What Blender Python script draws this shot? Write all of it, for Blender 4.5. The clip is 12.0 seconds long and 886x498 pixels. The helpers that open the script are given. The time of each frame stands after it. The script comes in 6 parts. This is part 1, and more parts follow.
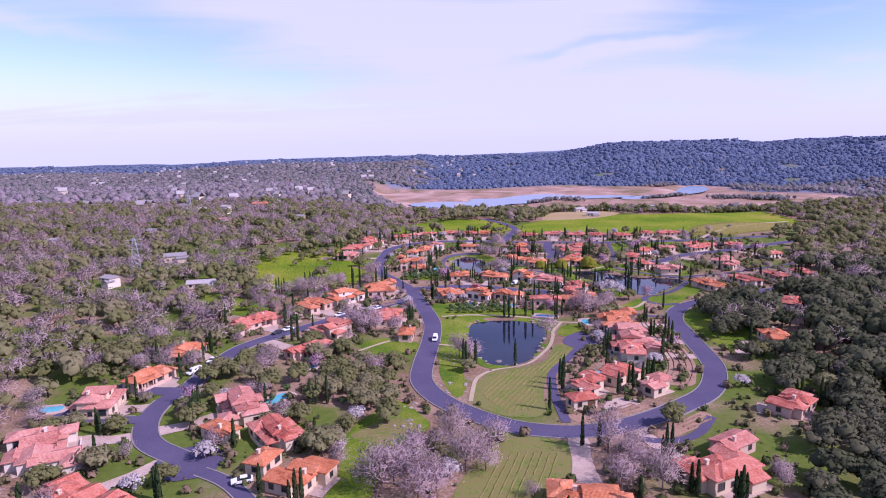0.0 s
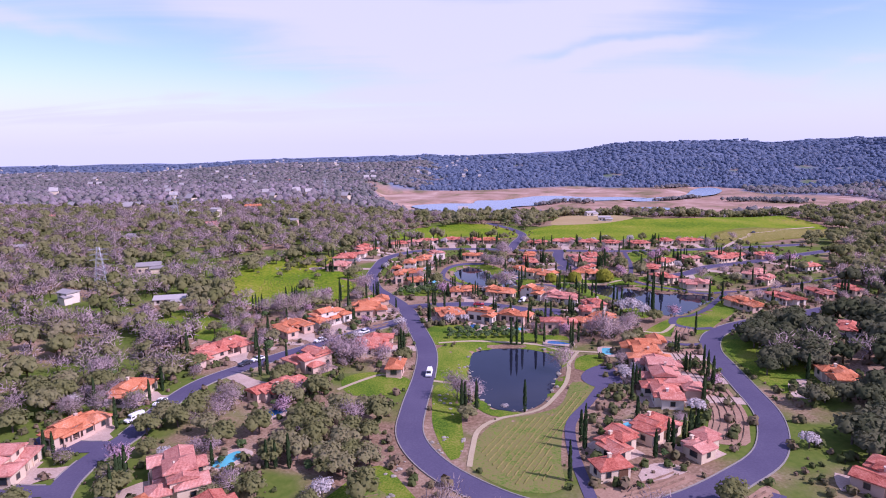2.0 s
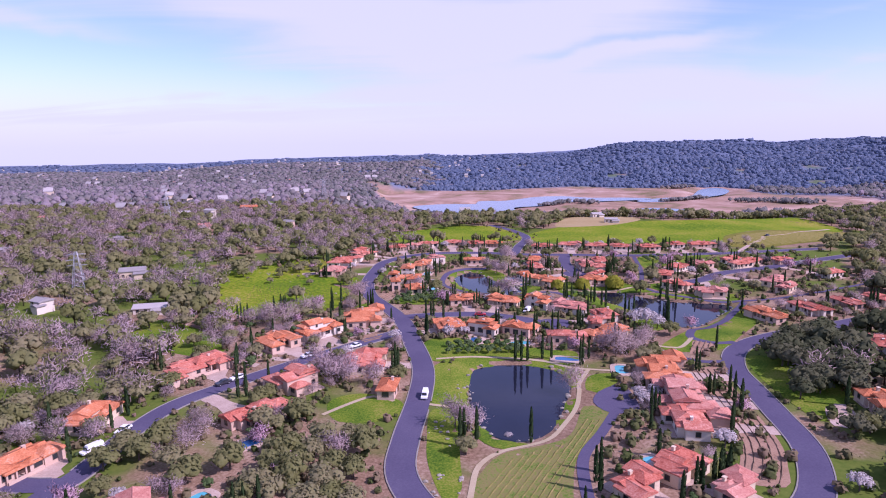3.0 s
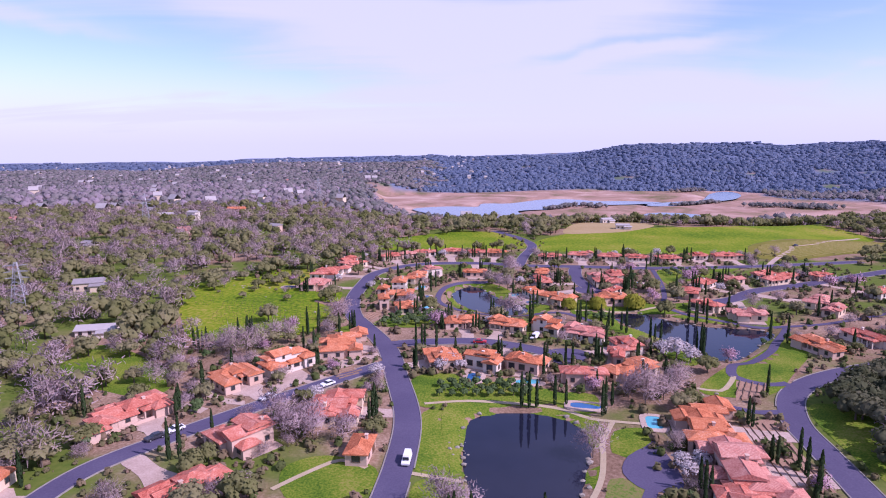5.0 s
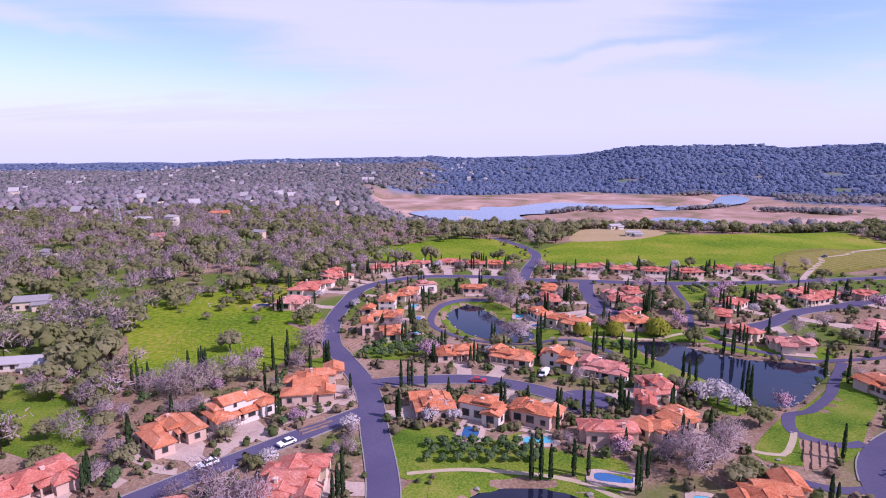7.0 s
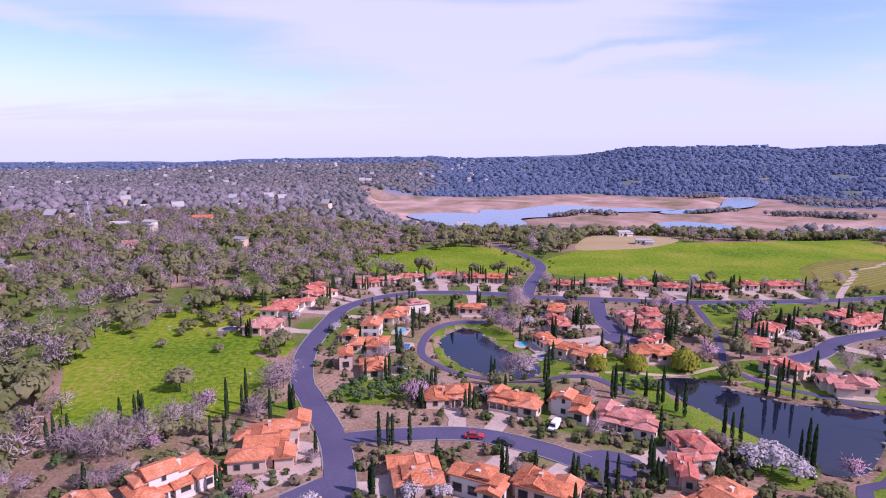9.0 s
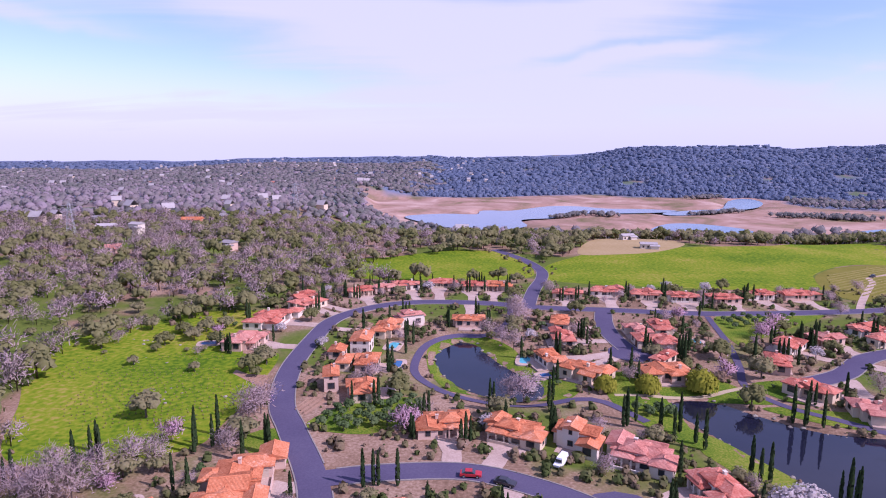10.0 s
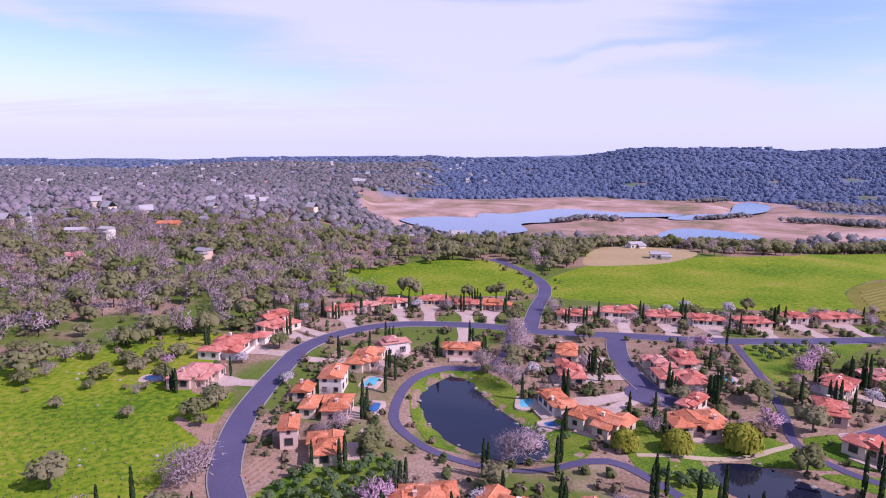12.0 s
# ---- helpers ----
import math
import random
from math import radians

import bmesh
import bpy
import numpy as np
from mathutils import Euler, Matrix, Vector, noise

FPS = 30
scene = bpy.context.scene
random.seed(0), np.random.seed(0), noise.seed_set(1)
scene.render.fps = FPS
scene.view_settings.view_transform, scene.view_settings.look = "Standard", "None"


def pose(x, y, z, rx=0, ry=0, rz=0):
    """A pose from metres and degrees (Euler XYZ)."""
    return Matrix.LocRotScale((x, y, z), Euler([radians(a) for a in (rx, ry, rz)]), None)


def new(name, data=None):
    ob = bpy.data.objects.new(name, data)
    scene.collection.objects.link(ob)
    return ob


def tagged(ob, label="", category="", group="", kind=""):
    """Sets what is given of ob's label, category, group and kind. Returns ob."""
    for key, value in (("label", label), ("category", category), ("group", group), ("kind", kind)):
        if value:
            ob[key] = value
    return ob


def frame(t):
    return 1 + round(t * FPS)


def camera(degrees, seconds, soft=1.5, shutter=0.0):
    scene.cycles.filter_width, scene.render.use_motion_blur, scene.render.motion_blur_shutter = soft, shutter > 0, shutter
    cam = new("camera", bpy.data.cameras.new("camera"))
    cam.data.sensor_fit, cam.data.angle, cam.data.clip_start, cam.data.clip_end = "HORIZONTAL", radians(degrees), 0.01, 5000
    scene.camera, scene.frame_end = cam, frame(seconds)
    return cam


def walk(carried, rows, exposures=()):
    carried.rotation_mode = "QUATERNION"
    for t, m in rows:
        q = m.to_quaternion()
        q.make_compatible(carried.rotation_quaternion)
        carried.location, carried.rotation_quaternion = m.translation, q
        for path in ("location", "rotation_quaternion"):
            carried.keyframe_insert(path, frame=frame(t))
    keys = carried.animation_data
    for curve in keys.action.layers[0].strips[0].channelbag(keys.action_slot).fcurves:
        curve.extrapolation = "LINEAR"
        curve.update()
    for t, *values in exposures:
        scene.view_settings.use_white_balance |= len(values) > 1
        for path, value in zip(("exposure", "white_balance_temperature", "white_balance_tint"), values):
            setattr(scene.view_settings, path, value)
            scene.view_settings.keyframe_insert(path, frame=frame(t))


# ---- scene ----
cam = camera(71.8, 12.0, soft=1.05)
METRES, EYE, TILT, LEAN, TURN = 211.5, 70.0, 0.0, 0.0, 0.0
ROWS = [
    (0.0, 0.0, 0.0, 0.0, -0.17, -9.91, 0.97),
    (0.5, 0.0037, 0.0405, 0.0001, -0.03, -9.9, 0.94),
    (1.0, 0.0071, 0.0825, -0.0005, 0.09, -9.87, 0.93),
    (1.5, 0.0106, 0.1253, -0.0012, 0.24, -9.9, 0.91),
    (2.0, 0.0142, 0.1687, -0.0024, 0.37, -9.91, 0.85),
    (2.5, 0.0177, 0.2119, -0.0039, 0.51, -9.92, 0.83),
    (3.0, 0.021, 0.256, -0.0057, 0.64, -9.92, 0.83),
    (5.0, 0.0339, 0.4341, -0.0122, 1.0, -9.84, 0.39),
    (5.5, 0.0367, 0.4783, -0.0136, 1.02, -9.77, 0.29),
    (6.0, 0.0389, 0.522, -0.0146, 1.0, -9.77, 0.26),
    (6.5, 0.0407, 0.5646, -0.0158, 1.03, -9.78, 0.22),
    (7.0, 0.0425, 0.6063, -0.0164, 1.03, -9.71, 0.19),
    (9.0, 0.0531, 0.7631, -0.0136, 1.11, -9.72, 0.01),
    (9.5, 0.0556, 0.8021, -0.0126, 1.11, -9.75, -0.06),
    (10.0, 0.0583, 0.8414, -0.0116, 1.09, -9.77, -0.08),
    (10.5, 0.0617, 0.8799, -0.0106, 1.12, -9.77, -0.19),
    (11.0, 0.0654, 0.9185, -0.0095, 1.12, -9.8, -0.26),
    (11.5, 0.0683, 0.9581, -0.0099, 1.09, -9.8, -0.38),
    (12.0, 0.0717, 0.997, -0.0097, 1.09, -9.8, -0.45),
]
walk(cam, [(t, pose(0, 0, EYE, TILT, LEAN, TURN) @ pose(METRES * x, METRES * y, METRES * z, 90 + pitch, roll, yaw)) for t, x, y, z, yaw, pitch, roll in ROWS],
     exposures=[(0, 0.12, 5400, 49), (12, 0.12, 5450, 47)])

# ---- world and sun ----
SUN_EL, SUN_AZ = radians(42), radians(112)      # azimuth clockwise from +y
world = bpy.data.worlds.new("sky")
scene.world = world
world.use_nodes = True


CIRRUS = [(-0.188, 0.186, 0.305, 0.046, -12, 0.32),
          (0.052, 0.162, 0.259, 0.066, -5, 0.28),
          (0.181, 0.052, 0.517, 0.042, 0, 0.30),
          (0.265, 0.135, 0.185, 0.011, 9, 0.28),
          (0.255, 0.207, 0.212, 0.027, 11, 0.30),
          (0.366, 0.085, 0.203, 0.027, 4, 0.25),
          (-0.511, 0.044, 0.323, 0.033, 0, 0.25),
          (0.218, 0.144, 0.175, 0.008, 9, -0.22),
          (-0.576, 0.142, 0.249, 0.035, -8, -0.40),
          (0.615, 0.162, 0.194, 0.075, 0, -0.26),
          (-0.280, 0.097, 0.185, 0.018, -6, -0.14),
          (-0.493, 0.129, 0.074, 0.009, -8, 0.20),
          (-0.640, 0.196, 0.203, 0.015, -14, 0.26),
          (0.643, 0.113, 0.111, 0.008, 12, 0.16),
          (0.597, 0.186, 0.148, 0.007, 10, 0.12)]


def build_sky():
    nt = world.node_tree
    n, l = nt.nodes, nt.links
    n.clear()
    out, bg = n.new("ShaderNodeOutputWorld"), n.new("ShaderNodeBackground")
    sky = n.new("ShaderNodeTexSky")
    sky.sky_type, sky.sun_disc = "NISHITA", False
    sky.sun_elevation, sky.sun_rotation = SUN_EL, SUN_AZ
    sky.air_density, sky.dust_density, sky.ozone_density = 1.0, 0.6, 2.0
    tc, sep = n.new("ShaderNodeTexCoord"), n.new("ShaderNodeSeparateXYZ")
    l.new(tc.outputs["Generated"], sep.inputs[0])
    up = n.new("ShaderNodeMath"); up.operation = "ADD"; up.inputs[1].default_value = 0.13
    l.new(sep.outputs["Z"], up.inputs[0])
    upc = n.new("ShaderNodeMath"); upc.operation = "MAXIMUM"; upc.inputs[1].default_value = 0.05
    l.new(up.outputs[0], upc.inputs[0])
    dx, dy = n.new("ShaderNodeMath"), n.new("ShaderNodeMath")
    for d, s in ((dx, "X"), (dy, "Y")):
        d.operation = "DIVIDE"
        l.new(sep.outputs[s], d.inputs[0]); l.new(upc.outputs[0], d.inputs[1])
    comb = n.new("ShaderNodeCombineXYZ")
    l.new(dx.outputs[0], comb.inputs[0]); l.new(dy.outputs[0], comb.inputs[1])
    mp = n.new("ShaderNodeMapping")
    mp.inputs["Rotation"].default_value = (0, 0, radians(-25))
    mp.inputs["Scale"].default_value = (0.5, 1.9, 1)
    mp.inputs["Location"].default_value = (0.4, 2.35, 0)
    l.new(comb.outputs[0], mp.inputs[0])
    n1 = n.new("ShaderNodeTexNoise")
    n1.inputs["Scale"].default_value, n1.inputs["Detail"].default_value, n1.inputs["Roughness"].default_value = 0.75, 9, 0.56
    n1.inputs["Distortion"].default_value = 0.6
    l.new(mp.outputs[0], n1.inputs["Vector"])
    ramp = n.new("ShaderNodeMapRange")
    ramp.interpolation_type = "SMOOTHSTEP"
    ramp.inputs[1].default_value, ramp.inputs[2].default_value = 0.3, 0.86
    # streaks and gaps of the northern cirrus: place, half length, half width and slope in tangent units, weight
    front = n.new("ShaderNodeMath"); front.operation = "MAXIMUM"; front.inputs[1].default_value = 0.04
    l.new(sep.outputs["Y"], front.inputs[0])
    su, sv = n.new("ShaderNodeMath"), n.new("ShaderNodeMath")
    for d, k in ((su, "X"), (sv, "Z")):
        d.operation = "DIVIDE"
        l.new(sep.outputs[k], d.inputs[0]); l.new(front.outputs[0], d.inputs[1])
    plane = n.new("ShaderNodeCombineXYZ")
    l.new(su.outputs[0], plane.inputs[0]); l.new(sv.outputs[0], plane.inputs[1])
    curl = n.new("ShaderNodeTexNoise")
    curl.inputs["Scale"].default_value, curl.inputs["Detail"].default_value = 5.0, 5
    l.new(plane.outputs[0], curl.inputs["Vector"])
    off = n.new("ShaderNodeVectorMath"); off.operation = "MULTIPLY_ADD"
    off.inputs[1].default_value, off.inputs[2].default_value = (0.16, 0.07, 0), (-0.08, -0.035, 0)
    l.new(curl.outputs["Color"], off.inputs[0])
    bent = n.new("ShaderNodeVectorMath"); bent.operation = "ADD"
    l.new(plane.outputs[0], bent.inputs[0]); l.new(off.outputs[0], bent.inputs[1])
    total = n1.outputs["Fac"]
    for u, v, a, b, slope, weight in CIRRUS:
        m = n.new("ShaderNodeMapping"); m.vector_type = "TEXTURE"
        m.inputs["Location"].default_value, m.inputs["Rotation"].default_value, m.inputs["Scale"].default_value = (u, v, 0), (0, 0, radians(slope)), (a, b, 1)
        l.new(bent.outputs[0], m.inputs[0])
        dot = n.new("ShaderNodeVectorMath"); dot.operation = "DOT_PRODUCT"
        l.new(m.outputs[0], dot.inputs[0]); l.new(m.outputs[0], dot.inputs[1])
        p = n.new("ShaderNodeMath"); p.operation = "POWER"; p.inputs[0].default_value = 0.37
        l.new(dot.outputs["Value"], p.inputs[1])
        q = n.new("ShaderNodeMath"); q.operation = "MULTIPLY_ADD"; q.inputs[1].default_value = weight
        l.new(p.outputs[0], q.inputs[0]); l.new(total, q.inputs[2])
        total = q.outputs[0]
    l.new(total, ramp.inputs[0])
    # a pale veil lies over the low sky
    veil = n.new("ShaderNodeMapRange")
    veil.interpolation_type = "SMOOTHSTEP"
    veil.inputs[1].default_value, veil.inputs[2].default_value = 0.0, 0.13
    veil.inputs[3].default_value, veil.inputs[4].default_value = 0.92, 0.0
    l.new(sep.outputs["Z"], veil.inputs[0])
    mx = n.new("ShaderNodeMath"); mx.operation = "MAXIMUM"
    l.new(ramp.outputs[0], mx.inputs[0]); l.new(veil.outputs[0], mx.inputs[1])
    mul = n.new("ShaderNodeMath"); mul.operation = "MULTIPLY"; mul.inputs[1].default_value = 0.93
    l.new(mx.outputs[0], mul.inputs[0])
    mix = n.new("ShaderNodeMix"); mix.data_type = "RGBA"
    l.new(mul.outputs[0], mix.inputs[0])
    l.new(sky.outputs[0], mix.inputs[6])
    mix.inputs[7].default_value = (4.85, 5.05, 5.7, 1)
    l.new(mix.outputs[2], bg.inputs["Color"])
    bg.inputs["Strength"].default_value = 0.145
    l.new(bg.outputs[0], out.inputs[0])


build_sky()
sun_data = bpy.data.lights.new("sun", "SUN")
sun_data.energy, sun_data.angle, sun_data.color = 5.0, radians(0.6), (1.0, 0.9, 0.76)
sun = new("sun", sun_data)
sun_dir = Vector((math.sin(SUN_AZ) * math.cos(SUN_EL), math.cos(SUN_AZ) * math.cos(SUN_EL), math.sin(SUN_EL)))
sun.rotation_euler = sun_dir.to_track_quat("Z", "Y").to_euler()
sun.location = sun_dir * 300


# ---- materials ----
def mat(name, stops, scale=1.0, rough=0.9, fine=8.0, bump=0.0, spec=0.04, metal=0.0, tint="", coords="Object", weight=0.5, leaf=0.0, spread=0.2):
    """Colour ramp over two scales of noise; tint: '' none, 'object' or 'island' or 'tree' shifts the place on the ramp."""
    m = bpy.data.materials.new(name)
    m.use_nodes = True
    nt = m.node_tree
    n, l = nt.nodes, nt.links
    b = n["Principled BSDF"]
    b.inputs["Roughness"].default_value, b.inputs["Metallic"].default_value = rough, metal
    b.inputs["Specular IOR Level"].default_value = spec
    tc = n.new("ShaderNodeTexCoord")
    big, small = n.new("ShaderNodeTexNoise"), n.new("ShaderNodeTexNoise")
    for tex, s, det in ((big, scale, 3), (small, scale * fine, 4)):
        tex.inputs["Scale"].default_value, tex.inputs["Detail"].default_value = s, det
        l.new(tc.outputs[coords], tex.inputs["Vector"])
    add = n.new("ShaderNodeMix"); add.data_type = "FLOAT"
    add.inputs[0].default_value = 0.54
    l.new(big.outputs["Fac"], add.inputs[2]); l.new(small.outputs["Fac"], add.inputs[3])
    last = add.outputs[0]
    stretch = n.new("ShaderNodeMapRange")
    stretch.inputs[1].default_value, stretch.inputs[2].default_value = 0.5 - spread, 0.5 + spread
    l.new(last, stretch.inputs[0])
    last = stretch.outputs[0]
    if tint:
        mixf = n.new("ShaderNodeMix"); mixf.data_type = "FLOAT"
        mixf.inputs[0].default_value = weight
        l.new(last, mixf.inputs[2])
        if tint == "object":
            src = n.new("ShaderNodeObjectInfo").outputs["Random"]
        elif tint == "island":
            src = n.new("ShaderNodeNewGeometry").outputs["Random Per Island"]
        else:
            at = n.new("ShaderNodeAttribute"); at.attribute_name = "tint"
            src = at.outputs["Fac"]
        l.new(src, mixf.inputs[3])
        last = mixf.outputs[0]
    ramp = n.new("ShaderNodeValToRGB")
    e = ramp.color_ramp.elements
    while len(e) < len(stops):
        e.new(0.5)
    for i, c in enumerate(stops):
        e[i].position = i / (len(stops) - 1)
        e[i].color = (*c, 1)
    l.new(last, ramp.inputs[0])
    l.new(ramp.outputs[0], b.inputs["Base Color"])
    if leaf:
        tr, mx = n.new("ShaderNodeBsdfTranslucent"), n.new("ShaderNodeMixShader")
        l.new(ramp.outputs[0], tr.inputs["Color"])
        mx.inputs[0].default_value = leaf
        l.new(b.outputs[0], mx.inputs[1]); l.new(tr.outputs[0], mx.inputs[2])
        l.new(mx.outputs[0], n["Material Output"].inputs["Surface"])
    if bump:
        bp = n.new("ShaderNodeBump")
        bp.inputs["Strength"].default_value, bp.inputs["Distance"].default_value = bump, 0.1
        l.new(small.outputs["Fac"], bp.inputs["Height"]); l.new(bp.outputs[0], b.inputs["Normal"])
    return m


def tile_mat(name, stops):
    """Barrel roof tiles: ribs down the slope and courses across it, by the roof's UV in metres."""
    m = mat(name, stops, 0.35, 0.85, 7.0, tint="object", weight=0.3, spread=0.14)
    nt = m.node_tree
    n, l = nt.nodes, nt.links
    uv = n.new("ShaderNodeUVMap"); uv.uv_map = "slope"
    w1, w2 = n.new("ShaderNodeTexWave"), n.new("ShaderNodeTexWave")
    w1.bands_direction, w2.bands_direction = "X", "Y"
    w1.inputs["Scale"].default_value, w2.inputs["Scale"].default_value = 1.3, 0.9
    w2.wave_profile = "SAW"
    w1.inputs["Distortion"].default_value = w2.inputs["Distortion"].default_value = 0.4
    for w in (w1, w2):
        l.new(uv.outputs[0], w.inputs["Vector"])
    a = n.new("ShaderNodeMath"); a.operation = "ADD"
    l.new(w1.outputs["Fac"], a.inputs[0]); l.new(w2.outputs["Fac"], a.inputs[1])
    bp = n.new("ShaderNodeBump")
    bp.inputs["Strength"].default_value, bp.inputs["Distance"].default_value = 0.6, 0.1
    l.new(a.outputs[0], bp.inputs["Height"]); l.new(bp.outputs[0], n["Principled BSDF"].inputs["Normal"])
    return m


def water_mat(name, col, rough=0.06, ripple=0.05, scale=0.6):
    m = mat(name, [tuple(c * 0.8 for c in col), tuple(c * 1.15 for c in col)], 0.04, rough, 6.0, spec=0.35)
    n, l = m.node_tree.nodes, m.node_tree.links
    nz = n.new("ShaderNodeTexNoise"); nz.inputs["Scale"].default_value = scale; nz.inputs["Detail"].default_value = 4
    tc = n.new("ShaderNodeTexCoord"); l.new(tc.outputs["Object"], nz.inputs["Vector"])
    bp = n.new("ShaderNodeBump"); bp.inputs["Strength"].default_value = ripple; bp.inputs["Distance"].default_value = 0.3
    l.new(nz.outputs["Fac"], bp.inputs["Height"]); l.new(bp.outputs[0], n["Principled BSDF"].inputs["Normal"])
    return m


M_ASPHALT = mat("asphalt", [(0.075, 0.064, 0.11), (0.093, 0.08, 0.13), (0.115, 0.1, 0.15)], 0.08, 0.8, 30, 0.1)
M_KERB = mat("concrete_kerb", [(0.2, 0.18, 0.165), (0.3, 0.27, 0.25)], 0.5, 0.9)
M_PATH = mat("gravel_path", [(0.34, 0.27, 0.16), (0.46, 0.37, 0.25)], 0.4, 0.95, 10, 0.2)
M_PAVING = mat("pale_paving", [(0.33, 0.24, 0.19), (0.43, 0.32, 0.26), (0.52, 0.41, 0.345)], 0.25, 0.9, 9, 0.1)
M_LAWN = mat("lawn_grass", [(0.045, 0.095, 0.01), (0.085, 0.15, 0.012), (0.145, 0.19, 0.018), (0.22, 0.21, 0.045)], 0.09, 0.95, 22, 0.6, spread=0.14)
M_FIELD = mat("meadow_grass", [(0.06, 0.125, 0.006), (0.125, 0.195, 0.007), (0.185, 0.225, 0.012), (0.29, 0.24, 0.05)], 0.02, 0.95, 30, 0.6, spread=0.13)
M_SOIL = mat("vineyard_soil", [(0.24, 0.145, 0.095), (0.32, 0.2, 0.135), (0.38, 0.25, 0.17)], 0.2, 0.95, 12, 0.5)
M_VINE = mat("bare_vine_rows", [(0.13, 0.085, 0.06), (0.2, 0.13, 0.09), (0.27, 0.19, 0.13)], 0.8, 0.95, 6)
M_OLD_VINE = mat("vine_rows_in_grass", [(0.11, 0.12, 0.03), (0.18, 0.16, 0.05), (0.26, 0.2, 0.09)], 0.5, 0.95, 6)
M_ROUGH = mat("rough_olive_grass", [(0.08, 0.14, 0.02), (0.15, 0.18, 0.04), (0.2, 0.16, 0.065), (0.14, 0.2, 0.03)], 0.18, 0.95, 9, 0.6, spread=0.14)
M_GOLD = mat("ochre_field", [(0.3, 0.22, 0.1), (0.4, 0.3, 0.16)], 0.05, 0.95, 12)
M_OCHRE = mat("ochre_vineyard", [(0.13, 0.13, 0.02), (0.2, 0.175, 0.035)], 0.05, 0.95, 12)
M_ROOF = [tile_mat("orange_clay_tiles", [(0.27, 0.07, 0.035), (0.5, 0.165, 0.075), (0.58, 0.22, 0.11), (0.7, 0.36, 0.24)]),
          tile_mat("salmon_clay_tiles", [(0.3, 0.105, 0.08), (0.48, 0.19, 0.145), (0.55, 0.26, 0.2), (0.66, 0.38, 0.31)]),
          tile_mat("red_clay_tiles", [(0.26, 0.06, 0.042), (0.46, 0.135, 0.09), (0.53, 0.2, 0.14), (0.65, 0.33, 0.26)])]
M_WALL = [mat("cream_stucco", [(0.55, 0.43, 0.3), (0.68, 0.55, 0.42)], 0.5, 0.95, 8, 0.1, tint="object"),
          mat("pink_stucco", [(0.5, 0.34, 0.26), (0.62, 0.46, 0.37)], 0.5, 0.95, 8, 0.1, tint="object"),
          mat("white_stucco", [(0.6, 0.52, 0.43), (0.7, 0.62, 0.53)], 0.5, 0.95, 8, 0.1, tint="object")]
M_FRAME = mat("window_frame_paint", [(0.12, 0.08, 0.06), (0.2, 0.14, 0.1)], 2, 0.6)
M_GLASS = mat("dark_window_glass", [(0.02, 0.025, 0.03), (0.035, 0.04, 0.05)], 1, 0.08, spec=0.6)
M_WOOD = mat("stained_door_wood", [(0.1, 0.05, 0.03), (0.18, 0.1, 0.06)], 2, 0.6)
M_GARAGE = mat("painted_garage_door", [(0.45, 0.38, 0.3), (0.55, 0.47, 0.38)], 1, 0.6)
M_STONE = mat("granite_boulder", [(0.17, 0.15, 0.125), (0.27, 0.24, 0.2), (0.36, 0.32, 0.27)], 0.7, 0.95, 6, 0.5, tint="island")
M_OAK = mat("oak_leaves", [(0.095, 0.112, 0.032), (0.18, 0.185, 0.068), (0.25, 0.235, 0.112), (0.33, 0.275, 0.175)], 0.4, 0.9, 5, tint="tree", weight=0.6, leaf=0.42)
# darker leaf colours than M_OAK, used for oaks on the eastern side
M_DARK_OAK = mat("dark_oak_leaves", [(0.04, 0.054, 0.026), (0.075, 0.086, 0.042), (0.115, 0.118, 0.065), (0.165, 0.155, 0.095)], 0.4, 0.9, 5, tint="tree", weight=0.6, leaf=0.3)
M_BARE = mat("bare_twigs", [(0.29, 0.23, 0.195), (0.385, 0.295, 0.275), (0.44, 0.33, 0.335), (0.46, 0.325, 0.375)], 0.4, 0.95, 5, tint="tree", weight=0.6, leaf=0.3)
M_CYPRESS = mat("cypress_leaves", [(0.02, 0.042, 0.016), (0.038, 0.062, 0.024), (0.055, 0.082, 0.032)], 0.6, 0.95, 6, tint="object", leaf=0.2)
M_OLIVE = mat("olive_leaves", [(0.06, 0.1, 0.035), (0.1, 0.15, 0.055), (0.14, 0.18, 0.08)], 0.7, 0.9, 6, tint="object", leaf=0.3)
M_BLOSSOM = mat("white_blossom", [(0.36, 0.3, 0.28), (0.52, 0.46, 0.45), (0.66, 0.6, 0.6)], 0.8, 0.9, 6, tint="island", leaf=0.3)
M_PINK = mat("mauve_blossom", [(0.3, 0.17, 0.22), (0.42, 0.26, 0.32), (0.5, 0.33, 0.38)], 0.8, 0.9, 6, tint="island")
M_WILLOW = mat("willow_leaves", [(0.17, 0.18, 0.02), (0.27, 0.27, 0.03), (0.36, 0.34, 0.05)], 0.6, 0.9, 6, tint="island", leaf=0.35)
M_SHRUB = mat("shrub_leaves", [(0.06, 0.085, 0.025), (0.1, 0.12, 0.04), (0.19, 0.15, 0.085), (0.28, 0.18, 0.14)], 0.2, 0.95, 6, tint="tree", weight=0.7, leaf=0.25)
M_BARK = mat("grey_bark", [(0.1, 0.075, 0.06), (0.18, 0.14, 0.12)], 1.5, 0.95, 6)
# far crowns: aerial haze is painted into the leaf colour as pale blue
M_FAR = mat("far_leaves_with_haze_blue", [(0.115, 0.15, 0.25), (0.16, 0.205, 0.31), (0.21, 0.245, 0.335), (0.28, 0.28, 0.35)], 0.02, 0.95, 8, tint="tree", weight=0.6, leaf=0.45)
